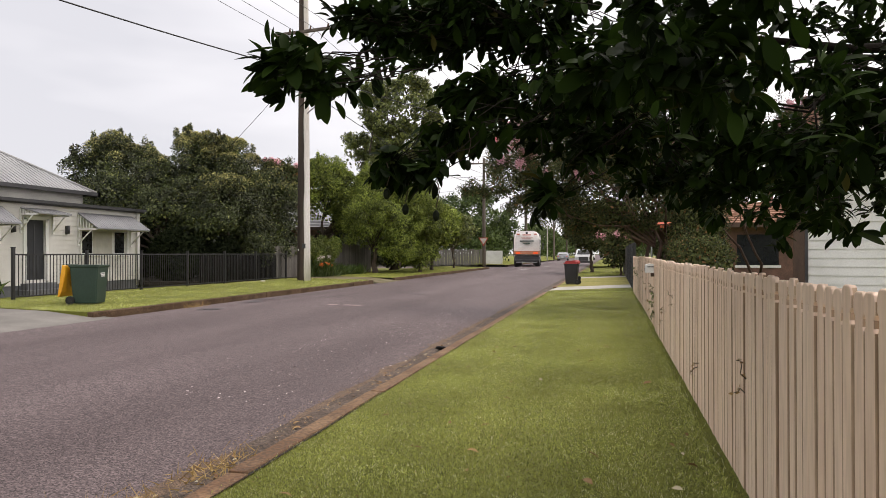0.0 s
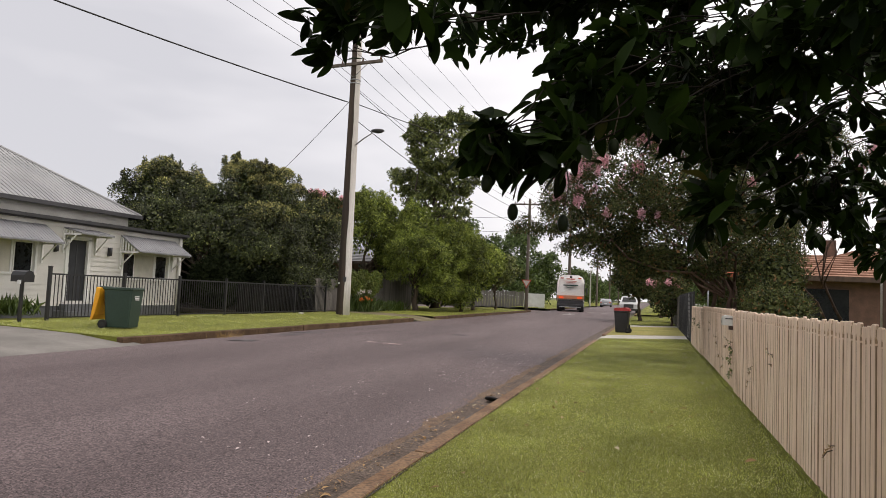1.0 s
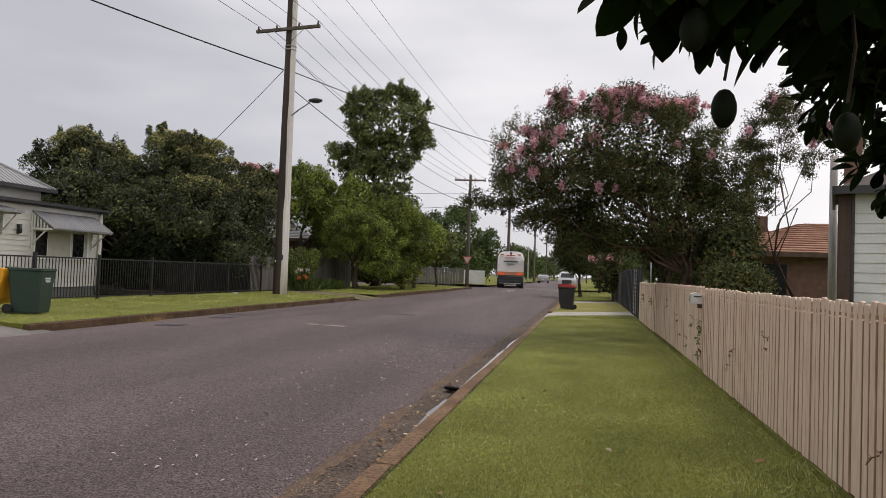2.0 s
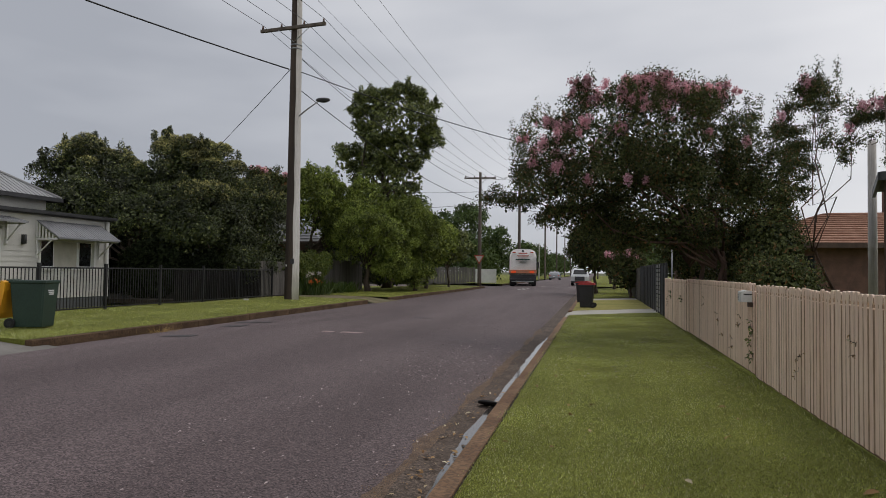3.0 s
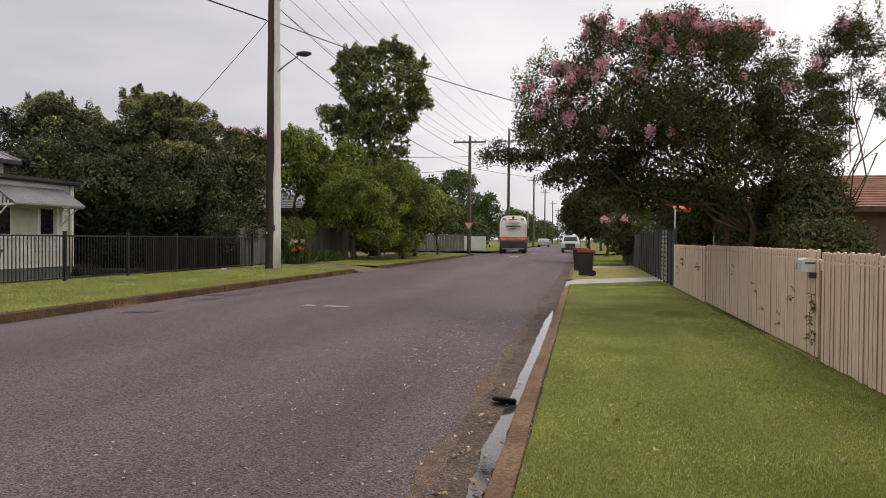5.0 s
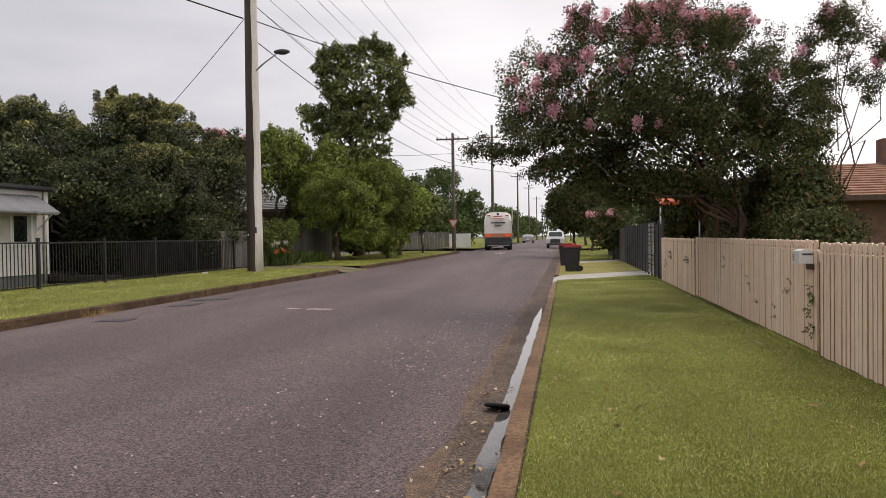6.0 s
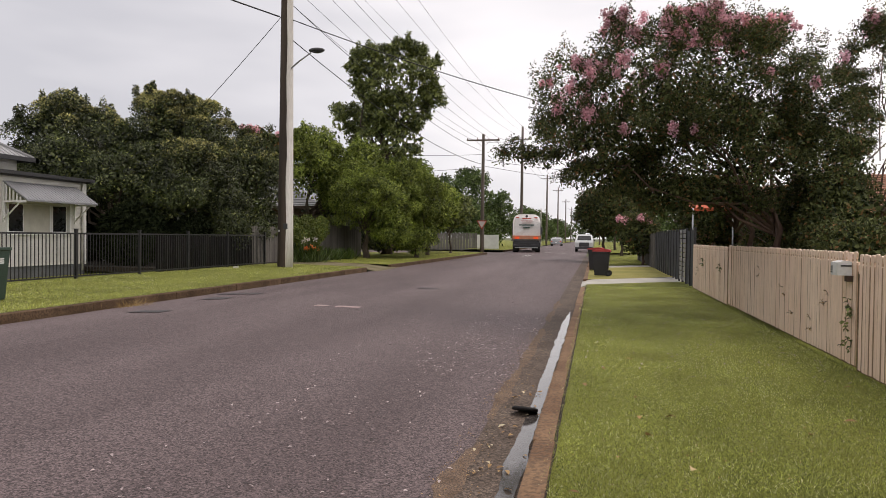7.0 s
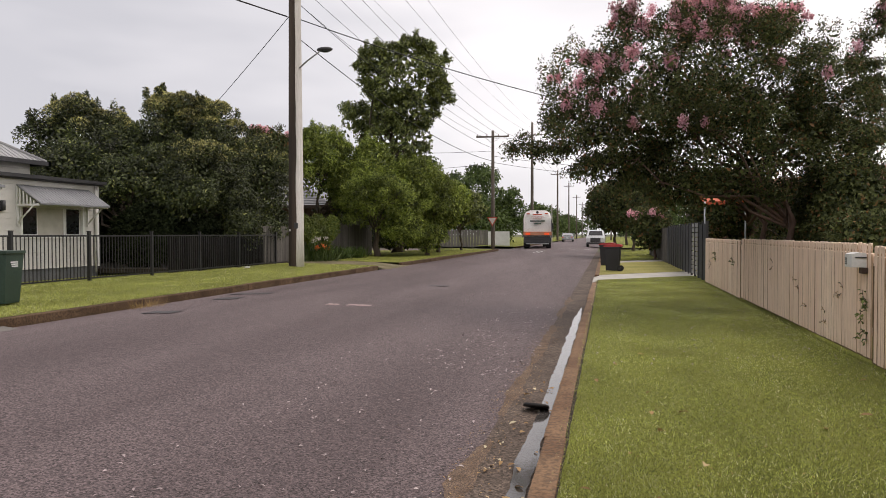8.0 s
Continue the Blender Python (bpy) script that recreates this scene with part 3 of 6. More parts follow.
kerb("kerb", KL, [(-6, 9.6), (14.1, 31.4), (34.0, 59.5), (71, 100)], "dark stained concrete kerb across the road", True, 0.1)
sheet("gutter", np.linspace(KR - 0.42, KR + 0.01, 5), np.linspace(-30, 62, 140), lambda x, y: 0.004 + 0.02 * max(0, (KR - 0.2 - x)) + 0.003 * noise.noise((x * 4, y * 2, 1)), M_GUTTER, "damp concrete gutter beside the kerb", "gutter")


for y in (9.6, 14.1):
    V = []
    xs = np.linspace(-17.9, KL - 0.13, 26)
    for x in xs:
        V += [(x, y, -0.02), (x, y, verge_z(x, y) + 0.002)]
    tagged(part("lawn_edge", raw("lawn_edge", V, [(2 * i, 2 * i + 2, 2 * i + 3, 2 * i + 1) for i in range(25)]), M_GRASS), "grassy cut edge of the verge beside the driveway", "lawn", kind="structure")


def puddle_edge():
    n, V, F = 240, [], []
    for i in range(n + 1):
        y = 8.8 + 11.0 * i / n
        a = 0.068 * (0.8 + 0.4 * noise.noise((0, y * 0.7, 0)) + 0.4 * noise.noise((0, y * 2.3, 0)) + 0.25 * noise.noise((5, y * 9, 0))) * min(1, i / 24, (n - i) / 40 + 0.05)
        c = KR - 0.09 + 0.012 * noise.noise((3, y * 0.6, 0)) + 0.01 * noise.noise((8, y * 2.5, 0))
        V += [(c - a, y, 0.0125), (c + a, y, 0.0125)]
        if i:
            F.append((2 * i - 2, 2 * i - 1, 2 * i + 1, 2 * i))
    return raw("puddle", V, F)


tagged(part("puddle", puddle_edge(), M_WATER), "thin strip of water standing in the gutter", "puddle", kind="structure")


def mark(name, x0, y0, x1, y1, material, label, category="road marking", seed=0, ragged=0.02):
    rng = np.random.default_rng(seed)
    top, low = [], []
    for i in range(9):
        f = i / 8
        x = x0 + (x1 - x0) * f
        top.append((x, y1 + rng.normal() * ragged, road_z(x, y1) + 0.009))
        low.append((x, y0 + rng.normal() * ragged, road_z(x, y0) + 0.009))
    V = low + top
    F = [(i, i + 1, i + 10, i + 9) for i in range(8)]
    return tagged(part(name, raw(name, V, F), material), label, category, kind="structure")


mark("paint_mark", -6.75, 17.75, -6.5, 17.95, M_PINKPAINT, "short faded pink paint mark on asphalt", seed=1)
mark("paint_mark", -6.35, 17.75, -5.9, 17.95, M_PINKPAINT, "longer faded pink paint mark on asphalt", seed=2)
mark("asphalt_patch", -9.35, 16.15, -8.75, 16.5, M_PATCH, "small dark bitumen patch in the road", "road patch", 3)
mark("asphalt_patch", -9.6, 18.6, -9.1, 19.1, M_PATCH, "small dark bitumen patch near the kerb", "road patch", 4)
mark("asphalt_patch", -10.0, 19.9, -9.0, 20.2, M_PATCH, "long dark bitumen patch near the kerb", "road patch", 5)
mark("asphalt_patch", -6.1, 22.5, -5.6, 22.8, M_PATCH, "faint dark bitumen patch mid road", "road patch", 6)
mark("centre_line", -6.45, 52.5, -6.33, 57.5, M_ROADPAINT, "white painted centre line stub", seed=7, ragged=0.05)
mark("centre_line", -6.75, 52.5, -6.63, 57.5, M_ROADPAINT, "white painted centre line stub", seed=8, ragged=0.05)
for i in range(6):
    mark("give_way_line", KR - 1.6 - 1.3 * i, 66.5, KR - 0.9 - 1.3 * i, 66.9, M_ROADPAINT, "broken white line across the junction", seed=9 + i, ragged=0.03)

soil = []
for i in range(121):
    y = -6 + 32 * i / 120
    soil += [(KR + 0.128 + 0.006 * noise.noise((y * 3, 0, 0)), y, 0.122), (KR + 0.155 + 0.012 * noise.noise((y * 3, 4, 0)), y, 0.126)]
tagged(part("kerb_joint", raw("kerb_joint", soil, [(2 * i, 2 * i + 1, 2 * i + 3, 2 * i + 2) for i in range(120)]), M_SOIL), "dark soil line between the kerb and the lawn", "soil", kind="structure")

# washed grit along the joint of asphalt and gutter
for k in range(9):
    rng = np.random.default_rng(300 + k)
    y0 = 3.2 + 2.1 * k + rng.uniform(-0.3, 0.3)
    ln = rng.uniform(1.3, 2.3)
    V, F = [], []
    for i in range(41):
        f = i / 40
        y = y0 + ln * f
        w = (0.075 + 0.04 * noise.noise((k, y * 2.2, 0)) + 0.02 * noise.noise((k, y * 11, 3))) * math.sin(math.pi * min(1, max(0, f))) ** 0.4
        c = KR - 0.40 + 0.035 * noise.noise((k + 7, y * 1.3, 0)) + 0.015 * noise.noise((2, y * 9, 0))
        for s in (-1, 0, 1):
            x = c + s * max(0.004, w)
            V.append((x, y, road_z(x, y) + (0.011 if s == 0 else 0.0045)))
        if i:
            a = 3 * i
            F += [(a - 3, a - 2, a + 1, a), (a - 2, a - 1, a + 2, a + 1)]
    tagged(part("grit_drift", raw("grit_drift", V, F, True), M_GRIT), "brown grit washed along the gutter edge", "grit", kind="stuff")

# added dark sheet that paints the black shade on the ground below the hedge
bed = prism([(-28.5, 25.7), (-14.78, 25.7), (-14.78, 40.2), (-28.5, 40.2)], 0.16, 0.31, "z")
tagged(part("hedge_shade_sheet", bed, M_SOIL), "dark soil-coloured sheet added as shade under the hedge", "garden bed", kind="structure")

# cast iron lid lying in the gutter
lid = tagged(empty("gutter_lid", (KR - 0.165, 11.9, 0.02)), "dark cast iron lid tipped in the gutter", "lid")
part("plate", cyl((0, 0, 0.018), (0, 0.005, 0.04), 0.108, 0.104, 20), M_CASTIRON, lid, at=pose(0, 0, -0.004, -7, 3, 0))
part("rim", cyl((0, 0.005, 0.04), (0, 0.006, 0.046), 0.088, 0.08, 20), M_CASTIRON, lid, at=pose(0, 0, -0.004, -7, 3, 0))

# ---- picket fence beside the lawn ----
PITCH = 0.0908


def picket_mesh(h, seed, body=0.0365):
    """A flat board with a rounded head on a narrower neck; the front edges are eased."""
    rng = np.random.default_rng(seed)
    w, n, t = 0.0432, 0.030, 0.009
    j = rng.normal() * 0.003
    half = [(body, 0), (body, h - 0.105), (n, h - 0.094), (n, h - 0.072), (w, h - 0.058), (w, h - 0.022), (w - 0.008, h - 0.007 + j), (w - 0.022, h + j)]
    out = half + [(-a, b) for a, b in half[::-1]]
    bm = prism(out, -t, t, "x")
    front = [e for e in bm.edges if all(v.co.x < 0 for v in e.verts) and e.is_manifold]
    bmesh.ops.bevel(bm, geom=front, offset=0.0055, segments=2, affect="EDGES", profile=0.5)
    me = bpy.data.meshes.new("picket")
    bm.to_mesh(me)
    bm.free()
    me.materials.append(M_PICKET)
    me.materials.append(M_JOINTTONE)
    # sides of the board take the darker tone, part dirt and part painted shade
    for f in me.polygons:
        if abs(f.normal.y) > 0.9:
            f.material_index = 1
    return me


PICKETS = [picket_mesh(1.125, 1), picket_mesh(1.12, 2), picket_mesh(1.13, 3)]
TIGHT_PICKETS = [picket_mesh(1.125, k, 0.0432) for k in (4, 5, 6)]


def picket_run(name, y0, y1, x, label, category, z0=0.192, post=True, boards=PICKETS):
    e = tagged(empty(name, (x, y0, z0)), label, category)
    rng = np.random.default_rng(int(y0 * 10) + 77)
    ln = y1 - y0
    k = int(ln / PITCH)
    for i in range(k):
        m = Matrix.Translation((rng.normal() * 0.0025, 0.046 + i * PITCH + rng.normal() * 0.0007, rng.normal() * 0.0025)) @ pose(0, 0, 0, rng.normal() * 0.15, 0, 0)
        part("picket", boards[int(rng.integers(3))], None, e, at=m)
    part("top_rail", box(0.0098, 0, 0.93, 0.05, ln, 1.025, 0.001), M_PICKET, e)
    part("bottom_rail", box(0.012, 0, 0.22, 0.05, ln, 0.29, 0.004), M_PICKET, e)
    # thin board behind the pickets, coloured as the shadow seen between them
    part("gap_shade_board", box(0.0098, 0, -0.02, 0.0115, ln, 0.926), M_GAPSHADE, e)
    if post:
        n = max(1, int(round(ln / 2.6)))
        for i in range(n + 1):
            part("post", box(0.064, ln * i / n - 0.045, -0.2, 0.154, ln * i / n + 0.045, 1.02, 0.006), M_PICKET, e)
    return e


picket_run("picket_fence", -4.0, 13.775, FENCE_X, "cream painted timber picket fence, joints darkened for dirt and shade", "fence")
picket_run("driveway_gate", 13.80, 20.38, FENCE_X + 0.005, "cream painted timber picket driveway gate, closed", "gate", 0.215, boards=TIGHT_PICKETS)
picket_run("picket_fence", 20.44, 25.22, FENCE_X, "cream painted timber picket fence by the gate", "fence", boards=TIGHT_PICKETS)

# grey steel sheet fence farther on
sf = tagged(empty("steel_fence", (FENCE_X + 0.05, 25.3, 0.15)), "charcoal steel sheet fence with a slatted gate", "fence")
rng = np.random.default_rng(5)
for i in range(15):
    y = i * 0.82
    if 2 <= i <= 3:
        for k in range(11):
            part("slat", box(-0.012, y + 0.05, 0.08 + k * 0.14, 0.012, y + 0.77, 0.19 + k * 0.14, 0.003), M_STEEL, sf)
        part("gate_stile", box(-0.02, y, 0.04, 0.02, y + 0.05, 1.62), M_DARKTRIM, sf)
    else:
        out = []
        for k in range(9):
            out.append((0.02 * (k % 2), y + 0.02 + k * 0.0975))
        out += [(a - 0.006, b) for a, b in out[::-1]]
        part("panel", prism(out, 0.04, 1.56 + rng.normal() * 0.01, "z"), M_GREYFENCE, sf)
    part("post", box(-0.03, y - 0.03, -0.1, 0.03, y + 0.03, 1.62, 0.004), M_DARKTRIM, sf)
pf = tagged(empty("paling_fence", (FENCE_X + 0.05, 37.7, 0.15)), "weathered grey timber paling fence along the verge", "fence")
palings = []
for k in range(3):
    bm = box(-0.008, 0.0, 0, 0.008, 0.105, 1.5 + 0.03 * k, 0.002)
    me = bpy.data.meshes.new("paling")
    bm.to_mesh(me)
    bm.free()
    me.materials.append(M_PALING)
    palings.append(me)
for i in range(110):
    part("paling", palings[i % 3], None, pf, at=(rng.normal() * 0.004, i * 0.112, 0))
part("rail", box(0.01, 0, 1.1, 0.06, 12.4, 1.18), M_PALING, pf)

# letterbox on the fence
lb = tagged(empty("letterbox", (FENCE_X - 0.06, 14.0, 1.10)), "white metal letterbox fixed over the picket fence", "letterbox")
part("box_body", prism([(-0.08, 0), (0.08, 0), (0.08, 0.11), (0.045, 0.14), (-0.015, 0.15), (-0.08, 0.13)], -0.1, 0.1, "y"), M_WHITE, lb)
part("slot", box(-0.05, -0.106, 0.09, 0.05, -0.101, 0.105), M_DARKTRIM, lb)
part("front_plate", box(-0.084, -0.085, 0.015, -0.081, 0.085, 0.11), M_WHITE, lb)
for k in range(4):
    part("number_bar", box(-0.088, 0.03, 0.025 + 0.019 * k, -0.085, 0.075, 0.036 + 0.019 * k), M_DARKTRIM, lb)
part("bracket", box(0.0, -0.13, -0.06, 0.07, -0.05, -0.002, 0.004), M_BROWNWOOD, lb)


def creeper(y, z, n, seed):
    """A sparse creeper poking through the pickets."""
    rng = np.random.default_rng(seed)
    e = tagged(empty("creeper_sprig", (FENCE_X - 0.012, y, z)), "small creeper sprig growing through the fence pickets", "plant", "fence creepers")
    items, P = [], []
    for i in range(n):
        q = (-0.04 * rng.random() - 0.01, rng.normal() * 0.09, rng.uniform(-0.16, 0.16))
        pts = wander((0, q[1] * 0.3, q[2] * 0.4), q, rng, 3, 0.3)
        items.append((pts, [0.004, 0.0035, 0.003, 0.002], 4))
        for p in pts[1:]:
            P.append(p)
    tagged(part("stem", tubes("stem", items), M_BARK, e), kind="stuff")
    P = np.repeat(np.array(P), 2, axis=0)
    k = len(P)
    L = rng.uniform(0.03, 0.065, k) * (0.6 if n < 4 else 1.0)
    part("leaves", leaf_mesh("leaves", P, rng.normal(size=(k, 3)) + np.array([-0.3, 0, -0.5]), rng.normal(size=(k, 3)) + np.array([-1, 0, 0.3]), L, L * 0.5), L_LITTER if n < 4 else L_TALL, e)


for y, z, n, s in [(13.9, 0.72, 6, 1), (13.96, 0.5, 4, 2), (11.9, 0.62, 3, 3), (10.4, 0.85, 2, 4), (8.1, 0.55, 2, 5), (6.1, 0.72, 2, 6), (4.85, 0.42, 2, 7), (15.2, 0.45, 3, 8), (16.4, 0.8, 2, 9), (17.8, 0.95, 2, 10), (15.9, 0.5, 2, 11), (23.4, 0.95, 5, 12), (21.2, 0.8, 4, 13), (24.2, 0.7, 3, 14), (14.6, 0.8, 3, 15)]:
    creeper(y, z, n, s)


# ---- wheelie bins ----
def wheelie_bin(name, h, w, body_mat, lid_mat, label, sticker=False):
    e = tagged(empty(name), label, "wheelie bin")
    d = w * 1.2
    bm = bmesh.new()
    rings = []
    for z, s in ((0.03, 0.78), (0.06, 0.8), (h * 0.84, 0.97), (h * 0.86, 1.04), (h * 0.9, 1.04), (h * 0.9, 0.98)):
        rings.append([bm.verts.new((a * w / 2 * s, b * d / 2 * s, z)) for a, b in ((-1, -0.9), (-0.9, -1), (0.9, -1), (1, -0.9), (1, 0.9), (0.9, 1), (-0.9, 1), (-1, 0.9))])
    for i in range(5):
        for k in range(8):
            bm.faces.new((rings[i][k], rings[i][(k + 1) % 8], rings[i + 1][(k + 1) % 8], rings[i + 1][k]))
    bm.faces.new(rings[0][::-1])
    bm.faces.new(rings[-1])
    part("body", bm, body_mat, e)
    lid_bm = prism([(-d * 0.54, h * 0.905), (-d * 0.53, h * 0.935), (-d * 0.35, h * 0.975), (d * 0.3, h), (d * 0.54, h * 0.98), (d * 0.56, h * 0.905)], -w * 0.53, w * 0.53, "x")
    part("lid", lid_bm, lid_mat, e)
    part("handle", cyl((-w * 0.4, d * 0.6, h * 0.9), (w * 0.4, d * 0.6, h * 0.9), 0.016), body_mat, e)
    part("axle", cyl((-w * 0.46, d * 0.44, 0.1), (w * 0.46, d * 0.44, 0.1), 0.012), M_STEEL, e)
    for s in (-1, 1):
        wh = part("wheel", cyl((s * w * 0.42, d * 0.46, 0.1), (s * w * 0.5, d * 0.46, 0.1), 0.1, sides=18), M_RUBBER, e)
        part("hub", cyl((s * w * 0.5, d * 0.46, 0.1), (s * w * 0.51, d * 0.46, 0.1), 0.05), M_BLACKBIN, wh)
    if sticker:
        for k in range(3):
            part("sticker_bar", box(-0.11 + 0.02 * k, -d * 0.475, h * 0.70 - 0.035 * k, 0.09, -d * 0.462, h * 0.722 - 0.035 * k), M_LETTERWHITE, e)
    return e


gb = wheelie_bin("wheelie_bin", 1.02, 0.56, M_GREENBIN, M_YELLOW, "dark green wheelie bin with its yellow lid hanging open", True)
gb.matrix_world = pose(-11.85, 15.75, 0.252, 0, 0, 104)
for ch in gb.children:
    if ch.name.startswith("lid"):
        ch.matrix_basis = Matrix.Translation((0, 0.44, 0.9)) @ pose(0, 0, 0, 98, 0, 0) @ Matrix.Translation((0, -0.37, -0.96))
rb = wheelie_bin("wheelie_bin", 0.96, 0.47, M_BLACKBIN, M_RED, "black plastic wheelie bin with a red lid")
rb.matrix_world = pose(-1.60, 31.0, 0.12, 0, 0, 264)
rb2 = copy_thing(rb, pose(-1.8, 35.2, 0.12, 0, 0, 260))
for o in (rb, rb2, gb):
    tagged(o, group="wheelie bins on the verges")


# ---- poles and wires ----
def power_pole(x, y, h, r, label, arm=None, mat=M_POLE, stain=False, z=0.1, arm_dir=(1, 0), sides=20):
    e = tagged(empty("power_pole", (x, y, z)), label, "power pole")
    pts = [(0, 0, -0.3 + (h + 0.3) * i / 8) for i in range(9)]
    part("shaft", tubes("shaft", [(pts, [r * (1 - 0.38 * i / 8) for i in range(9)], sides)]), mat, e)
    # one strip paints both the stain and the unlit side of the shaft
    if stain:
        V, F = [], []
        for i in range(25):
            zz = h * 0.96 * i / 24
            rr = r * (1 - 0.38 * (zz + 0.3) / (h + 0.3)) + 0.004
            for k in range(9):
                a = math.pi * (1.02 + (0.74 + 0.07 * noise.noise((zz * 0.8, 1, 1))) * (k / 8)) - 0.35
                V.append((rr * math.cos(a), rr * math.sin(a), zz))
            if i:
                for k in range(8):
                    F.append(((i - 1) * 9 + k, (i - 1) * 9 + k + 1, i * 9 + k + 1, i * 9 + k))
        part("dark_stain", raw("dark_stain", V, F, True), M_POLEDARK, e, "dark brown side of the shaft, stain and shade painted together")
    if arm:
        za, half = arm
        ax = Vector((arm_dir[0], arm_dir[1], 0)).normalized()
        a = part("crossarm", box(-half, -r - 0.06, za - 0.06, half, -r + 0.05, za + 0.06, 0.01), M_FARPOLE, e)
        a.matrix_basis = pose(0, 0, 0, 0, 0, math.degrees(math.atan2(ax.y, ax.x)))
        for s in (-0.94, -0.35, 0.35, 0.94):
            ins = part("insulator", cyl((half * s, -r, za + 0.06), (half * s, -r, za + 0.2), 0.045, 0.03, 8), M_PORCELAIN, a)
        for s in (-1, 1):
            part("brace", cyl((half * 0.45 * s, -r - 0.02, za - 0.05), (0, -r * 0.8, za - 0.55), 0.014, sides=6), M_STEEL, e)
    return e


P1 = (-12.78, 29.05)
pole = power_pole(*P1, 14.6, 0.285, "tall grey timber power pole with dark stained side", (10.75, 1.45), stain=True, arm_dir=(1, -0.12))
for zz in (7.32, 9.95, 10.1):
    part("band", cyl((0, 0, zz), (0, 0, zz + 0.05), 0.225, sides=20), M_STEEL, pole)
part("cable_box", box(0.06, -0.31, 1.55, 0.2, -0.25, 1.75, 0.01), M_DARKTRIM, pole)
part("tag", box(-0.14, -0.29, 1.45, -0.10, -0.25, 1.52), M_LETTERWHITE, pole)
arm = part("lamp_arm", tubes("lamp_arm", [([(0.15, -0.05, 7.3), (0.6, -0.25, 7.52), (1.15, -0.5, 7.72)], [0.03, 0.028, 0.025], 8)]), M_STEEL, pole)
part("lamp_head", ball((1.42, -0.62, 7.76), 0.3, (1.0, 0.55, 0.28), 12), M_DARKTRIM, arm, "dark grey street lamp head")
part("lens", ball((1.46, -0.64, 7.70), 0.2, (0.9, 0.5, 0.25), 10), M_GLASSDARK, arm)
P2 = (-10.6, 59.4)
pole2 = power_pole(*P2, 9.5, 0.17, "weathered timber power pole at the street corner", (9.0, 1.3), M_FARPOLE, z=0.1, arm_dir=(1, 0.05), sides=12)
# give way sign on the corner pole
sg = tagged(empty("give_way_sign", (P2[0], P2[1] - 0.22, 2.4)), "red and white triangular give way sign on pole", "road sign")
part("border", prism([(-0.42, 0.36), (0.42, 0.36), (0, -0.36)], -0.012, 0.0, "y"), M_LETTERRED, sg)
part("face", prism([(-0.3, 0.29), (0.3, 0.29), (0, -0.22)], -0.02, -0.014, "y"), M_SIGN, sg)
far_poles = [(-10.9, 91, 15.2, 0.22, 13.6, M_FARPOLE), (-10.6, 118, 6.2, 0.12, None, M_PALE_CONCRETE), (-10.8, 134, 13.2, 0.2, 12.4, M_FARPOLE), (-10.8, 172, 13.6, 0.2, 12.8, M_FARPOLE), (-10.8, 215, 13.2, 0.2, 12.4, M_FARPOLE), (-1.0, 150, 8.5, 0.16, 7.9, M_FARPOLE), (-10.8, 262, 13, 0.2, 12.2, M_FARPOLE)]
for x, y, h, r, za, mt in far_poles:
    power_pole(x, y, h, r, "distant timber power pole beside the street" if za else "short pale concrete lamp post beside the street", (za, 1.2) if za else None, mt, sides=8)


def wire(p, q, sag, r=0.012, n=14, label="thin black overhead power wire"):
    pts = []
    for i in range(n + 1):
        f = i / n
        a = Vector(p).lerp(Vector(q), f)
        a.z -= sag * 4 * f * (1 - f)
        pts.append(tuple(a))
    ob = part("overhead_wire", tubes("overhead_wire", [(pts, [r] * (n + 1), 4)]), M_WIRE)
    return tagged(ob, label, "wire", "overhead wires")


P0 = (-13.2, -9.0)
for dx in (-1.35, -0.5, 0.5, 1.35):
    wire((P1[0] + dx, P1[1] - 0.3 - 0.1 * dx, 11.05), (P0[0] + dx, P0[1], 11.3), 0.55, 0.011)
    wire((P1[0] + dx, P1[1] - 0.3 - 0.1 * dx, 11.05), (P2[0] + dx * 0.85, P2[1] - 0.2, 9.3), 0.5, 0.011)
wire((P1[0] - 0.2, P1[1] - 0.2, 9.25), (-23.5, -1.5, 10.3), 0.5, 0.026, label="thick black bundled overhead cable")
wire((P1[0] + 0.15, P1[1], 9.75), (P2[0], P2[1] - 0.1, 8.2), 0.6, 0.016)
wire((P1[0] + 0.15, P1[1], 8.5), (P2[0], P2[1] - 0.1, 7.2), 0.7, 0.02)
wire((P1[0] - 0.15, P1[1], 9.4), (-21.2, 33.4, 5.0), 0.1, 0.016, label="black service cable to a house")
wire((P1[0] + 0.15, P1[1], 9.2), (3.6, 40.0, 6.15), 0.5, 0.018, label="black service cable crossing the road")
part("top_crossarm", box(-1.5, -0.2, 14.0, 1.7, -0.08, 14.12, 0.01), M_FARPOLE, pole)
for dx in (-1.3, 0.4, 1.6):
    wire((P1[0] + dx, P1[1] - 0.15, 14.2), (-10.9 + dx * 0.7, 91, 14.4), 1.0, 0.011, 24)
    wire((P1[0] + dx, P1[1] - 0.15, 14.2), (P0[0] + dx, P0[1], 14.4), 0.8, 0.011)
for i in range(3):
    wire((P2[0] - 1.2 + 1.2 * i, P2[1], 9.3), (-10.9 - 1.1 + 1.1 * i, 91, 13.8), 0.4, 0.012)
    wire((-10.9 - 1.1 + 1.1 * i, 91, 13.8), (-10.8 - 1.1 + 1.1 * i, 134, 12.6), 0.8, 0.014)
wire((P2[0], P2[1], 8.0), (-26, 58, 8.6), 0.3, 0.014)
wire((P2[0], P2[1], 7.0), (-26, 57, 6.6), 0.3, 0.014)
wire((P2[0], P2[1], 7.6), (4.5, 63, 6.6), 0.35, 0.014)
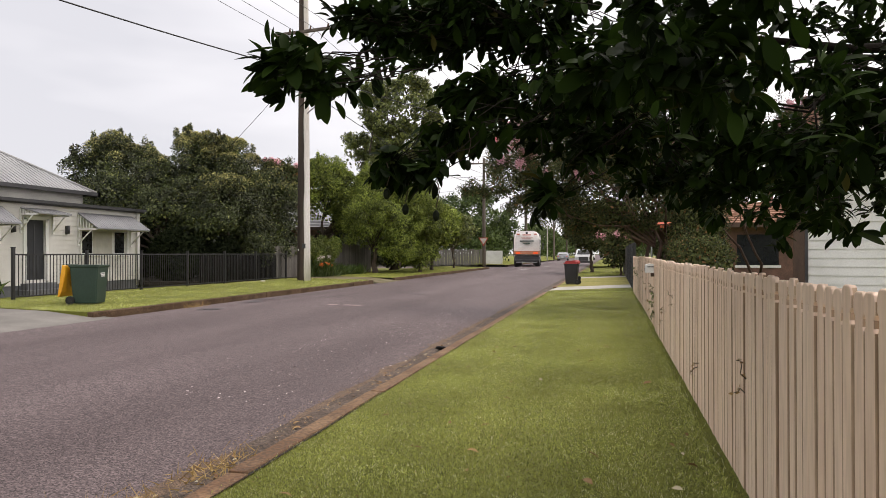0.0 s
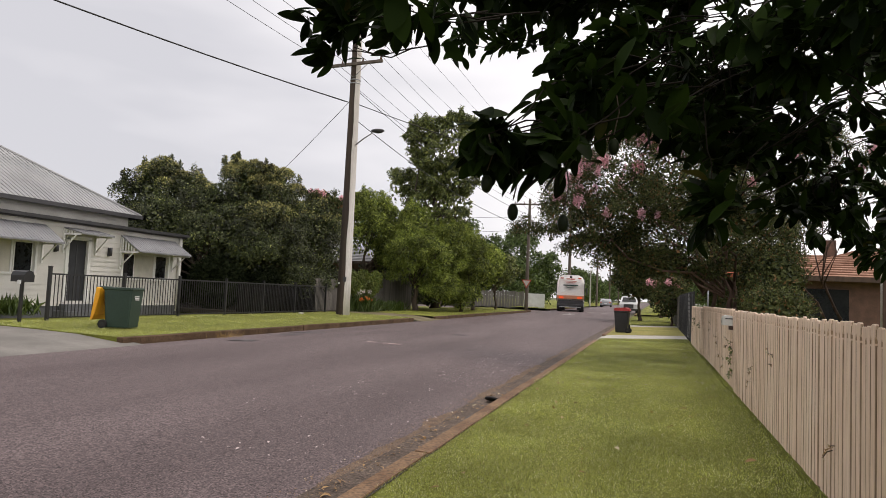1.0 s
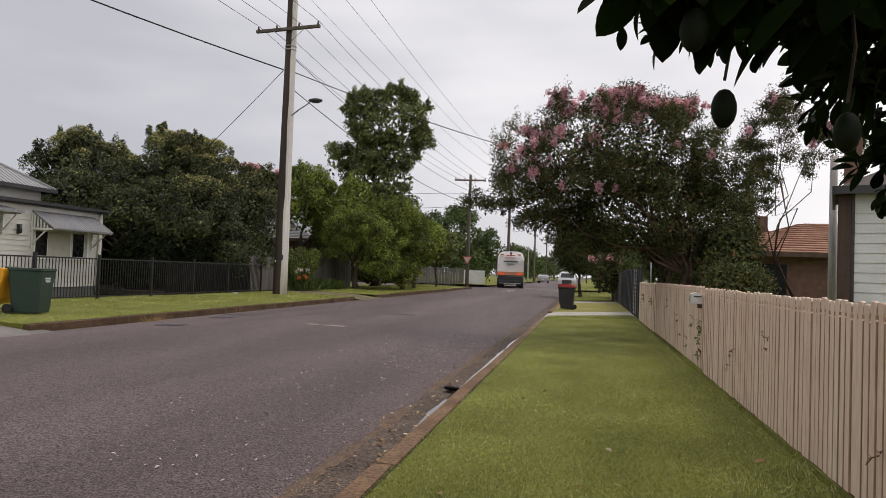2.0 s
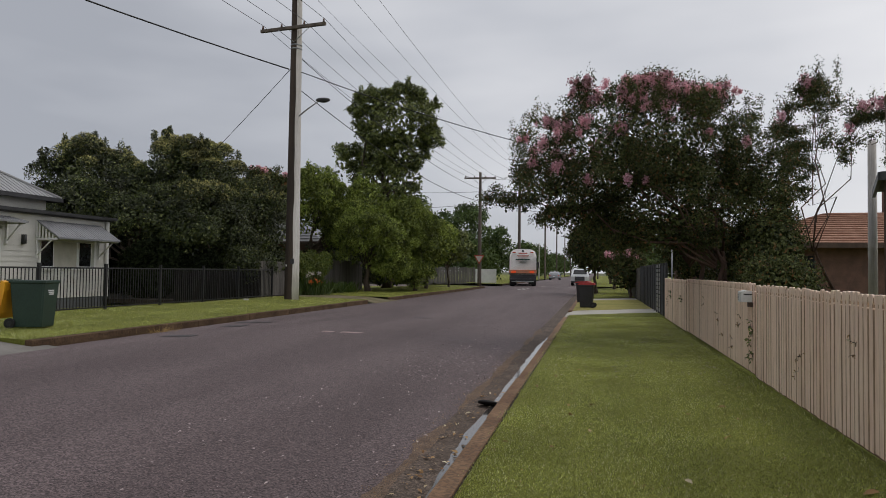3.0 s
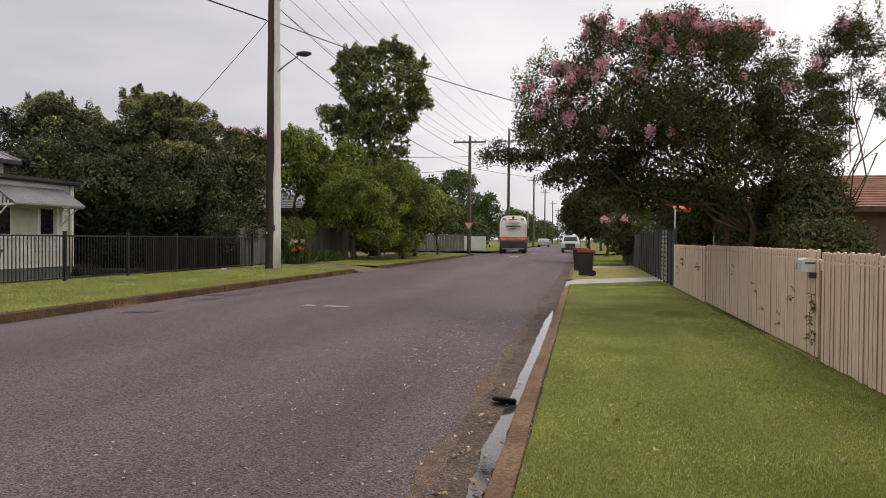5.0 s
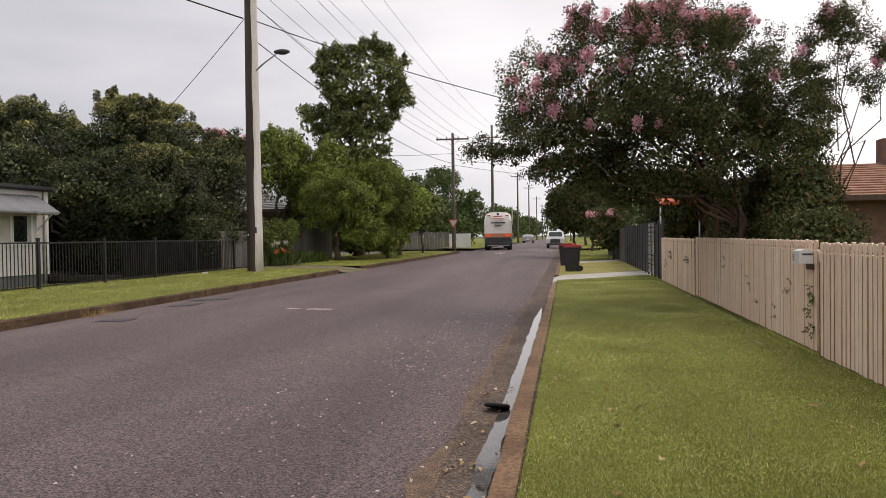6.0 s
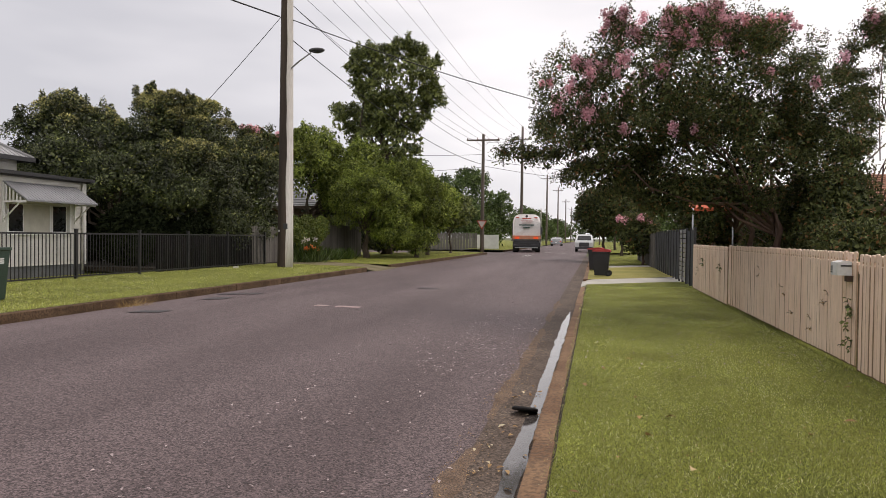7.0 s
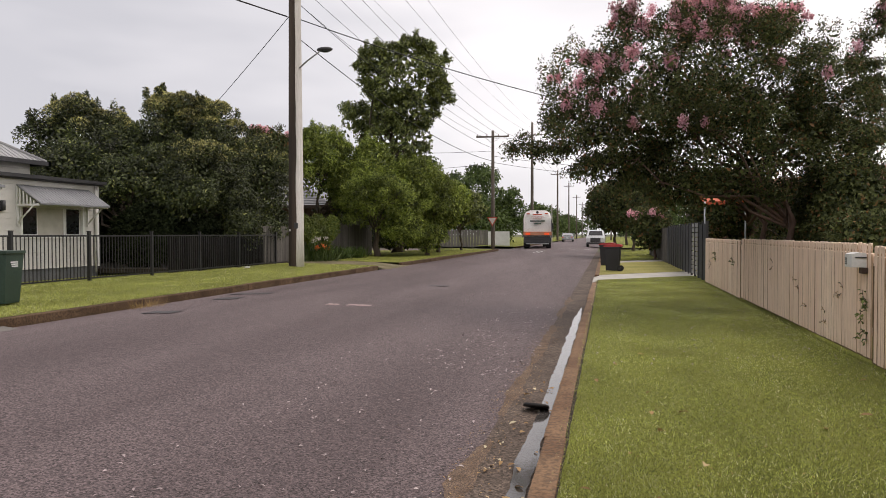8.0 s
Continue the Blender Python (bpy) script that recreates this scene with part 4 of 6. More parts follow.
wire((P2[0], P2[1], 7.1), (4.5, 66, 6.0), 0.35, 0.014)


# ---- the weatherboard house across the road ----
def lap_wall(y0, y1, z0, z1, x, holes, pitch=0.165):
    """Lapped boards facing +x from y0 to y1, leaving out the openings (y0, y1, z0, z1)."""
    bm = bmesh.new()
    z = z0
    while z < z1 - 0.01:
        t = min(z + pitch, z1)
        mid = (z + t) / 2
        cuts = sorted((a, b) for a, b, c, d in holes if c < mid < d)
        y = y0
        for a, b in cuts + [(y1, y1)]:
            if a > y + 0.01:
                v = [bm.verts.new(p) for p in ((x + 0.022, y, z), (x + 0.022, a, z), (x + 0.004, a, t), (x + 0.004, y, t), (x, y, z), (x, a, z))]
                bm.faces.new((v[0], v[1], v[2], v[3]))
                bm.faces.new((v[4], v[5], v[1], v[0]))
            y = b
        z = t
    bmesh.ops.recalc_face_normals(bm, faces=bm.faces[:])
    return bm


def window_awning(e, y0, y1, z_top, z_low, out, door=False):
    """A sheet metal awning on timber brackets."""
    a = part("awning", prism([(0.03, z_top), (0.05, z_top + 0.03), (out + 0.02, z_low + 0.03), (out + 0.02, z_low - 0.02), (out, z_low)], y0, y1, "y"), M_GREYMETAL, e, "grey sheet metal awning")
    n = int((y1 - y0) / 0.12)
    ribs = []
    for i in range(n + 1):
        y = y0 + (y1 - y0) * i / n
        ribs.append(([(0.05, y, z_top + 0.034), (out + 0.02, y, z_low + 0.034)], [0.006, 0.006], 4))
    part("ribs", tubes("ribs", ribs), M_GREYMETAL, a)
    for y in (y0 + 0.03, y1 - 0.03):
        b = part("bracket", cyl((0.03, y, z_low - 0.55), (out * 0.75, y, z_low - 0.0), 0.028, sides=4), M_WHITE, e)
        part("bracket_post", box(0.022, y - 0.03, z_low - 0.62, 0.07, y + 0.03, z_top), M_WHITE, e)
        part("bracket_arm", box(0.03, y - 0.025, z_low - 0.05, out * 0.95, y + 0.025, z_low), M_WHITE, e)
        for k in range(6):
            f = (k + 0.5) / 6
            part("infill_slat", box(0.05 + f * out * 0.85, y - 0.012, z_low, 0.05 + f * out * 0.85 + 0.05, y + 0.012, z_top - (z_top - z_low) * (f + 0.05)), M_WHITE, a)


def left_house():
    gx = HOUSE_X
    e = tagged(empty("weatherboard_house", (gx, 0, 0.1)), "cream weatherboard cottage with grey roof and metal awnings", "house")
    yN, yS = 25.55, 8.0
    wins = [(16.55, 19.0, 1.32, 2.25), (22.55, 24.85, 1.30, 2.2)]
    door = (20.15, 21.02, 0.45, 2.50)
    wall = part("front_wall", lap_wall(yS, yN, 0.32, 2.98, 0.0, wins + [door]), M_BOARD, e)
    bk = part("wall_core", box(-2.2, yS, 0.3, -0.16, yN - 0.02, 2.95), M_PLINTH, e)
    side = lap_wall(0.0, 2.3, 0.32, 3.0, 0.0, [])
    part("side_wall", side, M_BOARD, e, at=pose(0, yN, 0, 0, 0, 90))
    part("plinth", box(-2.2, yS, -0.1, -0.02, yN - 0.03, 0.32), M_PLINTH, e)
    part("corner_board", box(-0.06, yN - 0.07, 0.3, 0.035, yN + 0.03, 2.98), M_WHITE, e)
    part("downpipe", cyl((0.07, yN - 0.16, 0.1), (0.07, yN - 0.16, 2.95), 0.04, sides=8), M_BOARD, e)
    # windows: cream blind between two dark sashes
    for a, b, c, d in wins:
        w = part("window", box(-0.10, a, c, -0.06, b, d), M_CURTAIN, e, "window with a drawn cream blind")
        s = (b - a) * 0.26
        for y0 in (a + 0.02, b - s - 0.02):
            part("pane", box(-0.058, y0 + 0.04, c + 0.05, -0.045, y0 + s - 0.04, d - 0.04), M_GLASSDARK, w)
            part("sash", box(-0.06, y0, c + 0.02, -0.052, y0 + s, d), M_WHITE, w)
        part("frame_top", box(-0.11, a - 0.06, d, 0.045, b + 0.06, d + 0.08), M_WHITE, w)
        part("sill", box(-0.11, a - 0.08, c - 0.06, 0.07, b + 0.08, c), M_WHITE, w)
        for y in (a - 0.07, b):
            part("jamb", box(-0.11, y, c, 0.045, y + 0.07, d), M_WHITE, w)
        part("mullion", box(-0.05, b - s - 0.12, c, -0.03, b - s - 0.06, d), M_WHITE, w)
    dr = part("door", box(-0.10, door[0] + 0.06, door[2], -0.05, door[1] - 0.06, door[3] - 0.06), M_SCREEN, e, "dark screened front door, closed")
    part("door_handle", box(-0.05, door[0] + 0.1, 1.4, -0.01, door[0] + 0.14, 1.55), M_STEEL, dr)
    for y in (door[0] - 0.06, door[1] - 0.06):
        part("door_jamb", box(-0.11, y, door[2], 0.05, y + 0.12, door[3]), M_WHITE, dr)
    part("door_head", box(-0.11, door[0] - 0.06, door[3] - 0.06, 0.05, door[1] + 0.06, door[3] + 0.06), M_WHITE, dr)
    part("door_frame_line", box(-0.05, door[0] + 0.42, door[2] + 0.1, -0.04, door[0] + 0.46, door[3] - 0.2), M_DARKTRIM, dr)
    part("step", box(0.0, door[0] - 0.35, -0.05, 0.55, door[1] + 0.35, 0.18, 0.01), M_PLINTH, e)
    part("step", box(0.0, door[0] - 0.15, 0.18, 0.3, door[1] + 0.15, 0.38, 0.01), M_PLINTH, e)
    window_awning(e, 16.2, 19.25, 2.78, 2.25, 0.85)
    window_awning(e, 22.35, 25.1, 2.75, 2.22, 0.85)
    window_awning(e, 19.95, 21.3, 2.78, 2.62, 0.75)
    for y in (19.68, 21.85):
        l = part("wall_lamp", box(0.02, y - 0.04, 2.0, 0.07, y + 0.04, 2.3), M_DARKTRIM, e, "dark wall lamp")
        part("lamp_glass", cyl((0.12, y, 2.02), (0.12, y, 2.3), 0.05, sides=10), M_DARKTRIM, l)
    # low front roof with a dark gutter
    part("fascia", box(-0.04, yS, 2.94, 0.14, yN + 0.12, 3.06), M_DARKTRIM, e)
    part("gutter", prism([(0.12, 2.98), (0.26, 2.98), (0.27, 3.08), (0.12, 3.08)], yS, yN + 0.14, "y"), M_DARKTRIM, e)
    part("front_roof", prism([(0.14, 3.06), (0.14, 3.09), (-2.6, 3.36), (-2.6, 3.30)], yS, yN + 0.12, "y"), M_DARKTRIM, e)
    # set back upper wall and hip roof
    ux, uy = -2.35, 25.2
    part("upper_wall", lap_wall(yS, uy, 3.2, 3.78, ux, []), M_BOARD, e)
    part("upper_core", box(ux - 9.5, yS, 0.0, ux - 0.02, uy - 0.02, 3.75), M_BOARD, e)
    part("upper_side_wall", lap_wall(0.0, 9.4, 0.3, 3.78, 0.0, []), M_BOARD, e, at=pose(ux, uy, 0, 0, 0, 90))
    k, z0, sl, ov = 4.9, 3.78, 0.62, 0.35
    V = [(ux + ov, uy + ov, z0), (ux + ov, -3.0, z0), (ux - 2 * k - ov, -3.0, z0), (ux - 2 * k - ov, uy + ov, z0), (ux - k, uy - k, z0 + (k + ov) * sl), (ux - k, 2.0, z0 + (k + ov) * sl)]
    part("main_roof", raw("main_roof", V, [(0, 4, 5, 1), (1, 5, 2), (2, 5, 4, 3), (3, 4, 0), (0, 1, 2, 3)]), M_ROOF, e)
    ribs = []
    for i in range(66):
        y = uy + ov - 0.06 - i * 0.2
        top = min(k + ov, uy + ov - y) if y > uy - k else k + ov
        ribs.append(([(ux + ov, y, z0 + 0.012), (ux + ov - top, y, z0 + 0.012 + top * sl)], [0.014, 0.014], 4))
    tagged(part("roof_ribs", tubes("roof_ribs", ribs), M_ROOF, e), kind="stuff")
    part("hip_cap", tubes("hip_cap", [([(ux + ov, uy + ov, z0 + 0.02), V[4]], [0.06, 0.06], 6)]), M_ROOF, e)
    part("upper_gutter", box(ux + ov - 0.02, -2.9, z0 - 0.12, ux + ov + 0.1, uy + ov + 0.1, z0 + 0.02), M_DARKTRIM, e)
    part("upper_gutter", box(ux - 9, uy + ov - 0.02, z0 - 0.12, ux + ov + 0.1, uy + ov + 0.1, z0 + 0.02), M_DARKTRIM, e)
    return e


left_house()

# black tubular fence in front of it


def bar_fence(y0, y1, posts):
    e = tagged(empty("bar_fence", (FX, y0, 0.27)), "black tubular steel bar fence along the front garden", "fence")
    bar = bpy.data.meshes.new("bar")
    bm = box(-0.008, -0.008, 0.09, 0.008, 0.008, 1.13)
    bm.to_mesh(bm_to := bar)
    bm.free()
    bar.materials.append(M_BLACK)
    n = int((y1 - y0) / 0.108)
    for i in range(n):
        part("bar", bar, None, e, at=(0, 0.05 + i * 0.108, 0))
    part("top_rail", box(-0.018, 0, 1.12, 0.018, y1 - y0, 1.16), M_BLACK, e)
    part("bottom_rail", box(-0.018, 0, 0.08, 0.018, y1 - y0, 0.115), M_BLACK, e)
    for p in posts:
        q = part("post", box(-0.035, p - y0 - 0.035, -0.1, 0.035, p - y0 + 0.035, 1.30 if p < 16 else 1.24, 0.004), M_BLACK, e)
        part("cap", box(-0.04, p - y0 - 0.04, 1.24 if p >= 16 else 1.30, 0.04, p - y0 + 0.04, 1.26 if p >= 16 else 1.33), M_BLACK, q)
    return e


bar_fence(15.9, 30.2, [15.9, 18.3, 20.55, 22.9, 25.2, 27.5, 30.2])

mb = tagged(empty("mailbox", (-14.0, 15.0, 0.27)), "black metal mailbox on a post by the driveway", "mailbox")
part("post", box(-0.03, -0.03, -0.1, 0.03, 0.03, 0.95), M_BLACK, mb)
part("box_body", prism([(-0.13, 0.93), (0.13, 0.93), (0.13, 1.08), (0.09, 1.16), (0, 1.19), (-0.09, 1.16), (-0.13, 1.08)], -0.2, 0.2, "x"), M_BLACK, mb)
part("paper", box(0.02, -0.145, 0.88, 0.12, -0.132, 0.97), M_LETTERWHITE, mb)


# ---- plants ----
def tree(name, at, trunk_h, trunk_r, ells, k, r, leaves, size, mat, bark, label, seed, limbs=10, aspect=0.5, shell=0.3, droop=0.0, lean=(0, 0), category="tree", inner=0.25, stems=1, low=-0.6, limb_r=0.3, inner_shell=0.25, shoots=0, fresh=0):
    """Tapered trunk, crooked limbs and a crown of many small leaves."""
    rng = np.random.default_rng(seed)
    e = tagged(empty(name, at), label, category)
    cl = sub_clumps(ells, k, r, rng, low)
    top_clumps = [c for c in cl if c[2] > np.median([q[2] for q in cl])]
    for i in range(shoots):
        c = top_clumps[int(rng.integers(len(top_clumps)))]
        cl.append((c[0] + rng.normal() * 0.15, c[1] + rng.normal() * 0.15, c[2] + c[3] * 0.9, 0.11, 0.11, rng.uniform(0.25, 0.5)))
    items = []
    forks = []
    for s in range(stems):
        a = rng.uniform(0, 6.28)
        off = (0.25 * math.cos(a) * (stems > 1), 0.25 * math.sin(a) * (stems > 1))
        top = (lean[0] + off[0] * 2.5, lean[1] + off[1] * 2.5, trunk_h)
        pts = wander((off[0] * 0.3, off[1] * 0.3, -0.15), top, rng, 6, 0.06)
        items.append((pts, [trunk_r * (1.25 if i == 0 else 1 - 0.1 * i) / math.sqrt(stems) for i in range(7)], 9))
        forks.append(top)
    part("trunk", tubes("trunk", items), bark, e)
    pick = rng.choice(len(cl), min(limbs, len(cl)), replace=False)
    for n_l, i in enumerate(pick):
        f = forks[n_l % len(forks)]
        q = cl[i][:3]
        start = tuple(np.array(f) * np.array([1, 1, rng.uniform(0.75, 1.0)]))
        pts = wander(start, q, rng, 5, 0.14, 0.05)
        rr = trunk_r * limb_r
        items2 = [(pts, [rr * (1 - 0.15 * j) for j in range(6)], 6)]
        for b in range(4):
            j = int(rng.integers(2, 6))
            o = np.array(pts[j]) + rng.normal(size=3) * r * 0.5
            items2.append((wander(pts[j], o, rng, 3, 0.2), [rr * 0.35, rr * 0.28, rr * 0.2, rr * 0.1], 4))
        part("limb", tubes("limb", items2), bark, e)
    n_in = int(leaves * inner)
    if fresh:
        # only the upper clumps: new growth together with a painted top light
        level = np.quantile([q[2] for q in cl], 0.68)
        tops = [(c[0], c[1], c[2] + c[5] * 0.5, c[3] * 0.75, c[4] * 0.75, c[5] * 0.58) for c in cl if c[2] > level]
        part("new_growth", leaf_cloud("new_growth", tops, fresh, size, rng, aspect, 0.12), L_LITGROWTH, e, "pale yellow green new leaves and buds, also painting lit tops")
    part("crown", leaf_cloud("crown", cl, leaves - n_in, size, rng, aspect, shell, droop=droop, even=shoots > 0), mat, e)
    if n_in:
        part("inner_crown", leaf_cloud("inner_crown", [(c[0], c[1], c[2], c[3] * 0.8, c[4] * 0.8, c[5] * 0.8) for c in ells], n_in, size * 1.6, rng, aspect * 1.3, inner_shell, droop=droop), mat, e)
    return e, cl


# dense evergreen hedge trees behind the bar fence
tree("hedge_tree", (-19.3, 32.0, 0.25), 2.5, 0.22, [(0.2, 0, 4.2, 2.7, 3.2, 3.1), (0.9, -2.2, 3.3, 1.9, 1.6, 1.7), (-1.2, -1.8, 3.7, 1.8, 1.5, 2.0)], 105, 0.6, 76000, 0.115, L_HEDGE, M_BARK, "dense round dark green evergreen tree beside the house", 11, inner=0.12, low=-0.55, aspect=0.46, shell=0.2, shoots=30, fresh=13000)
tree("hedge_tree", (-26.0, 34.0, 0.25), 2.8, 0.22, [(0, 0, 4.3, 3.2, 3.2, 3.4), (1.4, -2.0, 3.7, 2.0, 1.6, 2.0)], 85, 0.7, 52000, 0.135, L_HEDGE, M_BARK, "dense dark green evergreen tree behind the house", 12, inner=0.12, low=-0.55, aspect=0.46, shell=0.2, shoots=26, fresh=3500)
tree("hedge_tree", (-16.9, 28.9, 0.25), 1.4, 0.18, [(0, 0.3, 2.8, 1.8, 2.4, 2.0), (1.2, 0.9, 1.9, 1.1, 1.1, 1.5), (0.7, -1.4, 2.4, 1.2, 1.0, 1.0), (1.9, 0.3, 1.15, 0.6, 0.8, 1.0)], 100, 0.48, 54000, 0.1, L_HEDGE, M_BARK, "dense dark green shrub spilling over the fence", 13, inner=0.12, low=-0.3, aspect=0.46, shell=0.2, shoots=18, fresh=3500)
tree("hedge_tree", (-16.4, 32.6, 0.25), 2.0, 0.2, [(0, 0, 3.0, 1.9, 2.2, 2.3), (0.2, -0.2, 1.2, 1.7, 2.3, 1.2)], 80, 0.5, 46000, 0.11, L_HEDGE, M_BARK, "dense dark green evergreen tree near the pole", 14, inner=0.15, aspect=0.46, shell=0.22, shoots=16, fresh=1500)
tree("hedge_tree", (-18.6, 27.4, 0.25), 1.6, 0.18, [(0, 0.4, 2.9, 1.9, 1.4, 1.2), (-2.5, 0.8, 3.2, 2, 1.5, 1.6)], 66, 0.46, 30000, 0.105, L_HEDGE, M_BARK, "dark evergreen shrub close to the house wall", 10, inner=0.15, low=-0.55, aspect=0.46, shell=0.2, shoots=12)
# filler shrubs whose black leaves paint the shade below the hedge trees
tree("garden_shrub", (-20.2, 31.6, 0.25), 0.8, 0.08, [(0, 0, 1.3, 2.6, 1.2, 1.5), (3.2, -0.4, 1.1, 1.5, 1.2, 1.3), (-2.2, -1.4, 1.2, 1.6, 0.9, 1.3)], 90, 0.5, 40000, 0.13, L_SHADEFILL, M_BARK, "near-black shrubs added as the shade under the evergreen trees", 8, category="shrub", inner=0.4, limbs=4)
tree("garden_shrub", (-17.4, 26.7, 0.25), 0.6, 0.07, [(0, 0, 1.0, 1.5, 0.6, 1.25), (1.4, 1.2, 0.9, 0.8, 1.0, 1.1)], 50, 0.4, 26000, 0.1, L_SHADEFILL, M_BARK, "near-black shrub added as shade between the cottage and the fence", 5, category="shrub", inner=0.4, limbs=4)
tree("garden_shrub", (-21.6, 29.6, 0.25), 0.8, 0.08, [(0, 0, 1.2, 1.9, 1.2, 1.5), (2.6, 0.3, 1.3, 1.4, 1.0, 1.3)], 70, 0.45, 30000, 0.12, L_SHADEFILL, M_BARK, "near-black shrub added as shade beside the cottage wall", 6, category="shrub", inner=0.4, limbs=4)
tree("garden_shrub", (-25.5, 32.0, 0.25), 0.8, 0.08, [(0, 0, 1.4, 3.0, 1.2, 1.8)], 50, 0.5, 16000, 0.14, L_SHADEFILL, M_BARK, "near-black shrub added as shade behind the cottage", 7, category="shrub", inner=0.4, limbs=4)
te, tcl = tree("crepe_myrtle", (-17.4, 35.6, 0.25), 2.6, 0.12, [(0, 0, 4.7, 1.5, 1.4, 1.9)], 26, 0.45, 9000, 0.12, L_MYRTLE, M_SMOOTHBARK, "small crepe myrtle with faded red blossom behind the hedge", 15, stems=2, shell=0.45)
rng = np.random.default_rng(151)
part("blossom", leaf_cloud("blossom", [(c[0], c[1], c[2] + 0.25, c[3] * 0.4, c[3] * 0.4, c[3] * 0.4) for c in tcl if c[2] > 4.8][:9], 1300, 0.09, rng, 0.8), L_PINK, te, "faded red blossom")
# bright green trees past the driveway
tree("street_tree", (-13.6, 40.2, 0.2), 1.6, 0.2, [(0.2, 0.6, 3.0, 2.5, 3.0, 2.0), (1.2, 0.8, 1.6, 1.5, 1.8, 1.4), (-1.7, 2.2, 4.0, 2.0, 2.4, 1.7), (1.4, 2.2, 4.2, 1.5, 2.0, 1.2)], 150, 0.42, 70000, 0.13, L_BRIGHT, M_BARK, "leafy bright green tree hanging low over the verge", 16, aspect=0.34, droop=0.5, inner=0.12, shell=0.24, shoots=30)
tree("street_tree", (-11.7, 43.4, 0.2), 1.2, 0.16, [(0.0, 0, 1.2, 1.3, 1.5, 1.2), (0.4, 0.8, 3.0, 1.7, 2.2, 1.6), (-0.6, 2.4, 4.2, 1.3, 1.6, 1.2)], 120, 0.4, 52000, 0.13, L_BRIGHT, M_BARK, "low bushy green tree reaching the kerb", 17, aspect=0.34, droop=0.5, inner=0.12, shell=0.24, shoots=20)
tree("street_tree", (-17.2, 41.0, 0.2), 2.6, 0.2, [(0, 0, 5.0, 2.3, 2.5, 2.2), (1.6, 1.0, 3.6, 1.6, 2.0, 1.6), (2.2, 2.4, 5.4, 1.4, 1.6, 1.3)], 120, 0.5, 44000, 0.15, L_BRIGHT, M_BARK, "rounded bright green tree behind the creeper fence", 18, aspect=0.36, droop=0.4, inner=0.12, shell=0.24, shoots=20)
tree("tall_tree", (-15.6, 50.0, 0.2), 5.0, 0.35, [(0.6, 0, 11.6, 3.5, 3.0, 3.0), (-3.0, 0.5, 8.9, 1.5, 1.4, 1.8), (0.0, 0, 7.2, 3.0, 2.7, 2.8), (-0.4, 0, 4.4, 2.8, 2.6, 2.2), (3.2, 0, 10.4, 1.1, 1.1, 1.2), (0.4, 0, 9.2, 2.7, 2.4, 2.0), (-1.6, 0, 12.6, 1.4, 1.4, 1.5)], 270, 0.44, 50000, 0.2, L_TALL, M_BARK, "tall dark green tree rising above the other trees", 19, limbs=24, inner=0.08, shell=0.5, aspect=0.5, shoots=40)
tree("street_tree", (-12.3, 48.5, 0.2), 1.9, 0.15, [(0.3, 0, 3.0, 1.9, 2.6, 1.8)], 55, 0.55, 16000, 0.18, L_BRIGHT, M_BARK, "rounded green street tree with dark trunk", 20, inner=0.3)
tree("street_tree", (-12.0, 54.5, 0.2), 1.7, 0.13, [(0.2, 0, 3.0, 1.6, 1.7, 1.4)], 40, 0.5, 11000, 0.17, L_TALL, M_BARK, "small street tree with a forked dark trunk", 21, stems=2, inner=0.25)
tree("street_tree", (-15.5, 57.0, 0.2), 2.2, 0.2, [(0, 0, 3.6, 2.6, 2.6, 2.6)], 50, 0.7, 12000, 0.22, L_TALL, M_BARK, "rounded green garden tree near the corner", 22, inner=0.3)
tree("garden_shrub", (-18.5, 47.0, 0.25), 0.8, 0.1, [(0, 0, 1.6, 2.0, 5.0, 1.6)], 50, 0.6, 12000, 0.18, L_HEDGE, M_BARK, "dark garden shrubs behind the fence", 30, category="shrub", inner=0.4, limbs=4)
tree("garden_shrub", (-15.9, 52.0, 0.25), 0.7, 0.1, [(0, 0, 1.2, 1.0, 7.0, 1.3)], 60, 0.55, 14000, 0.18, L_HEDGE, M_BARK, "dark hedge plants along the verge", 38, category="shrub", inner=0.4, limbs=4)
# the crepe myrtle behind the gate
cm, ccl = tree("crepe_myrtle", (1.4, 18.6, 0.15), 1.8, 0.15, [(-2.0, 0.2, 3.8, 2.8, 2.2, 1.45), (-1.1, 0.4, 3.8, 1.5, 1.8, 1.5), (-3.4, 0, 2.9, 1.4, 1.3, 0.8), (-4.35, 0, 2.75, 0.8, 0.4, 0.22), (-0.8, 0.3, 2.5, 2.3, 1.8, 0.85), (-1.5, -0.2, 1.95, 1.3, 0.9, 0.45), (0.3, 0.3, 2.6, 0.8, 1.0, 0.5), (-1.6, 0.2, 3.15, 2.3, 1.7, 0.7), (-2.4, 0.3, 2.05, 0.9, 1.0, 0.45), (0.65, 0.4, 3.05, 0.85, 1.0, 0.75), (-2.9, 0.2, 2.35, 1.2, 1.1, 0.45)], 440, 0.25, 140000, 0.05, L_MYRTLE, M_SMOOTHBARK, "spreading crepe myrtle with pink blossom over the fence", 23, limbs=26, stems=3, inner=0.1, shell=0.42, lean=(-0.5, 0.2), limb_r=0.2, inner_shell=0.5, shoots=110)
rng = np.random.default_rng(231)
bl = [c for c in ccl if (c[2] - 0.4 * c[0] > 4.95 and rng.random() < 0.85) or (c[2] > 4.6 and rng.random() < 0.75) or (c[1] < -0.6 and c[2] > 2.5 and rng.random() < 0.08)]
bl = [c for c in bl if sum(math.dist(c[:3], d[:3]) < 0.55 for d in ccl) > 3]
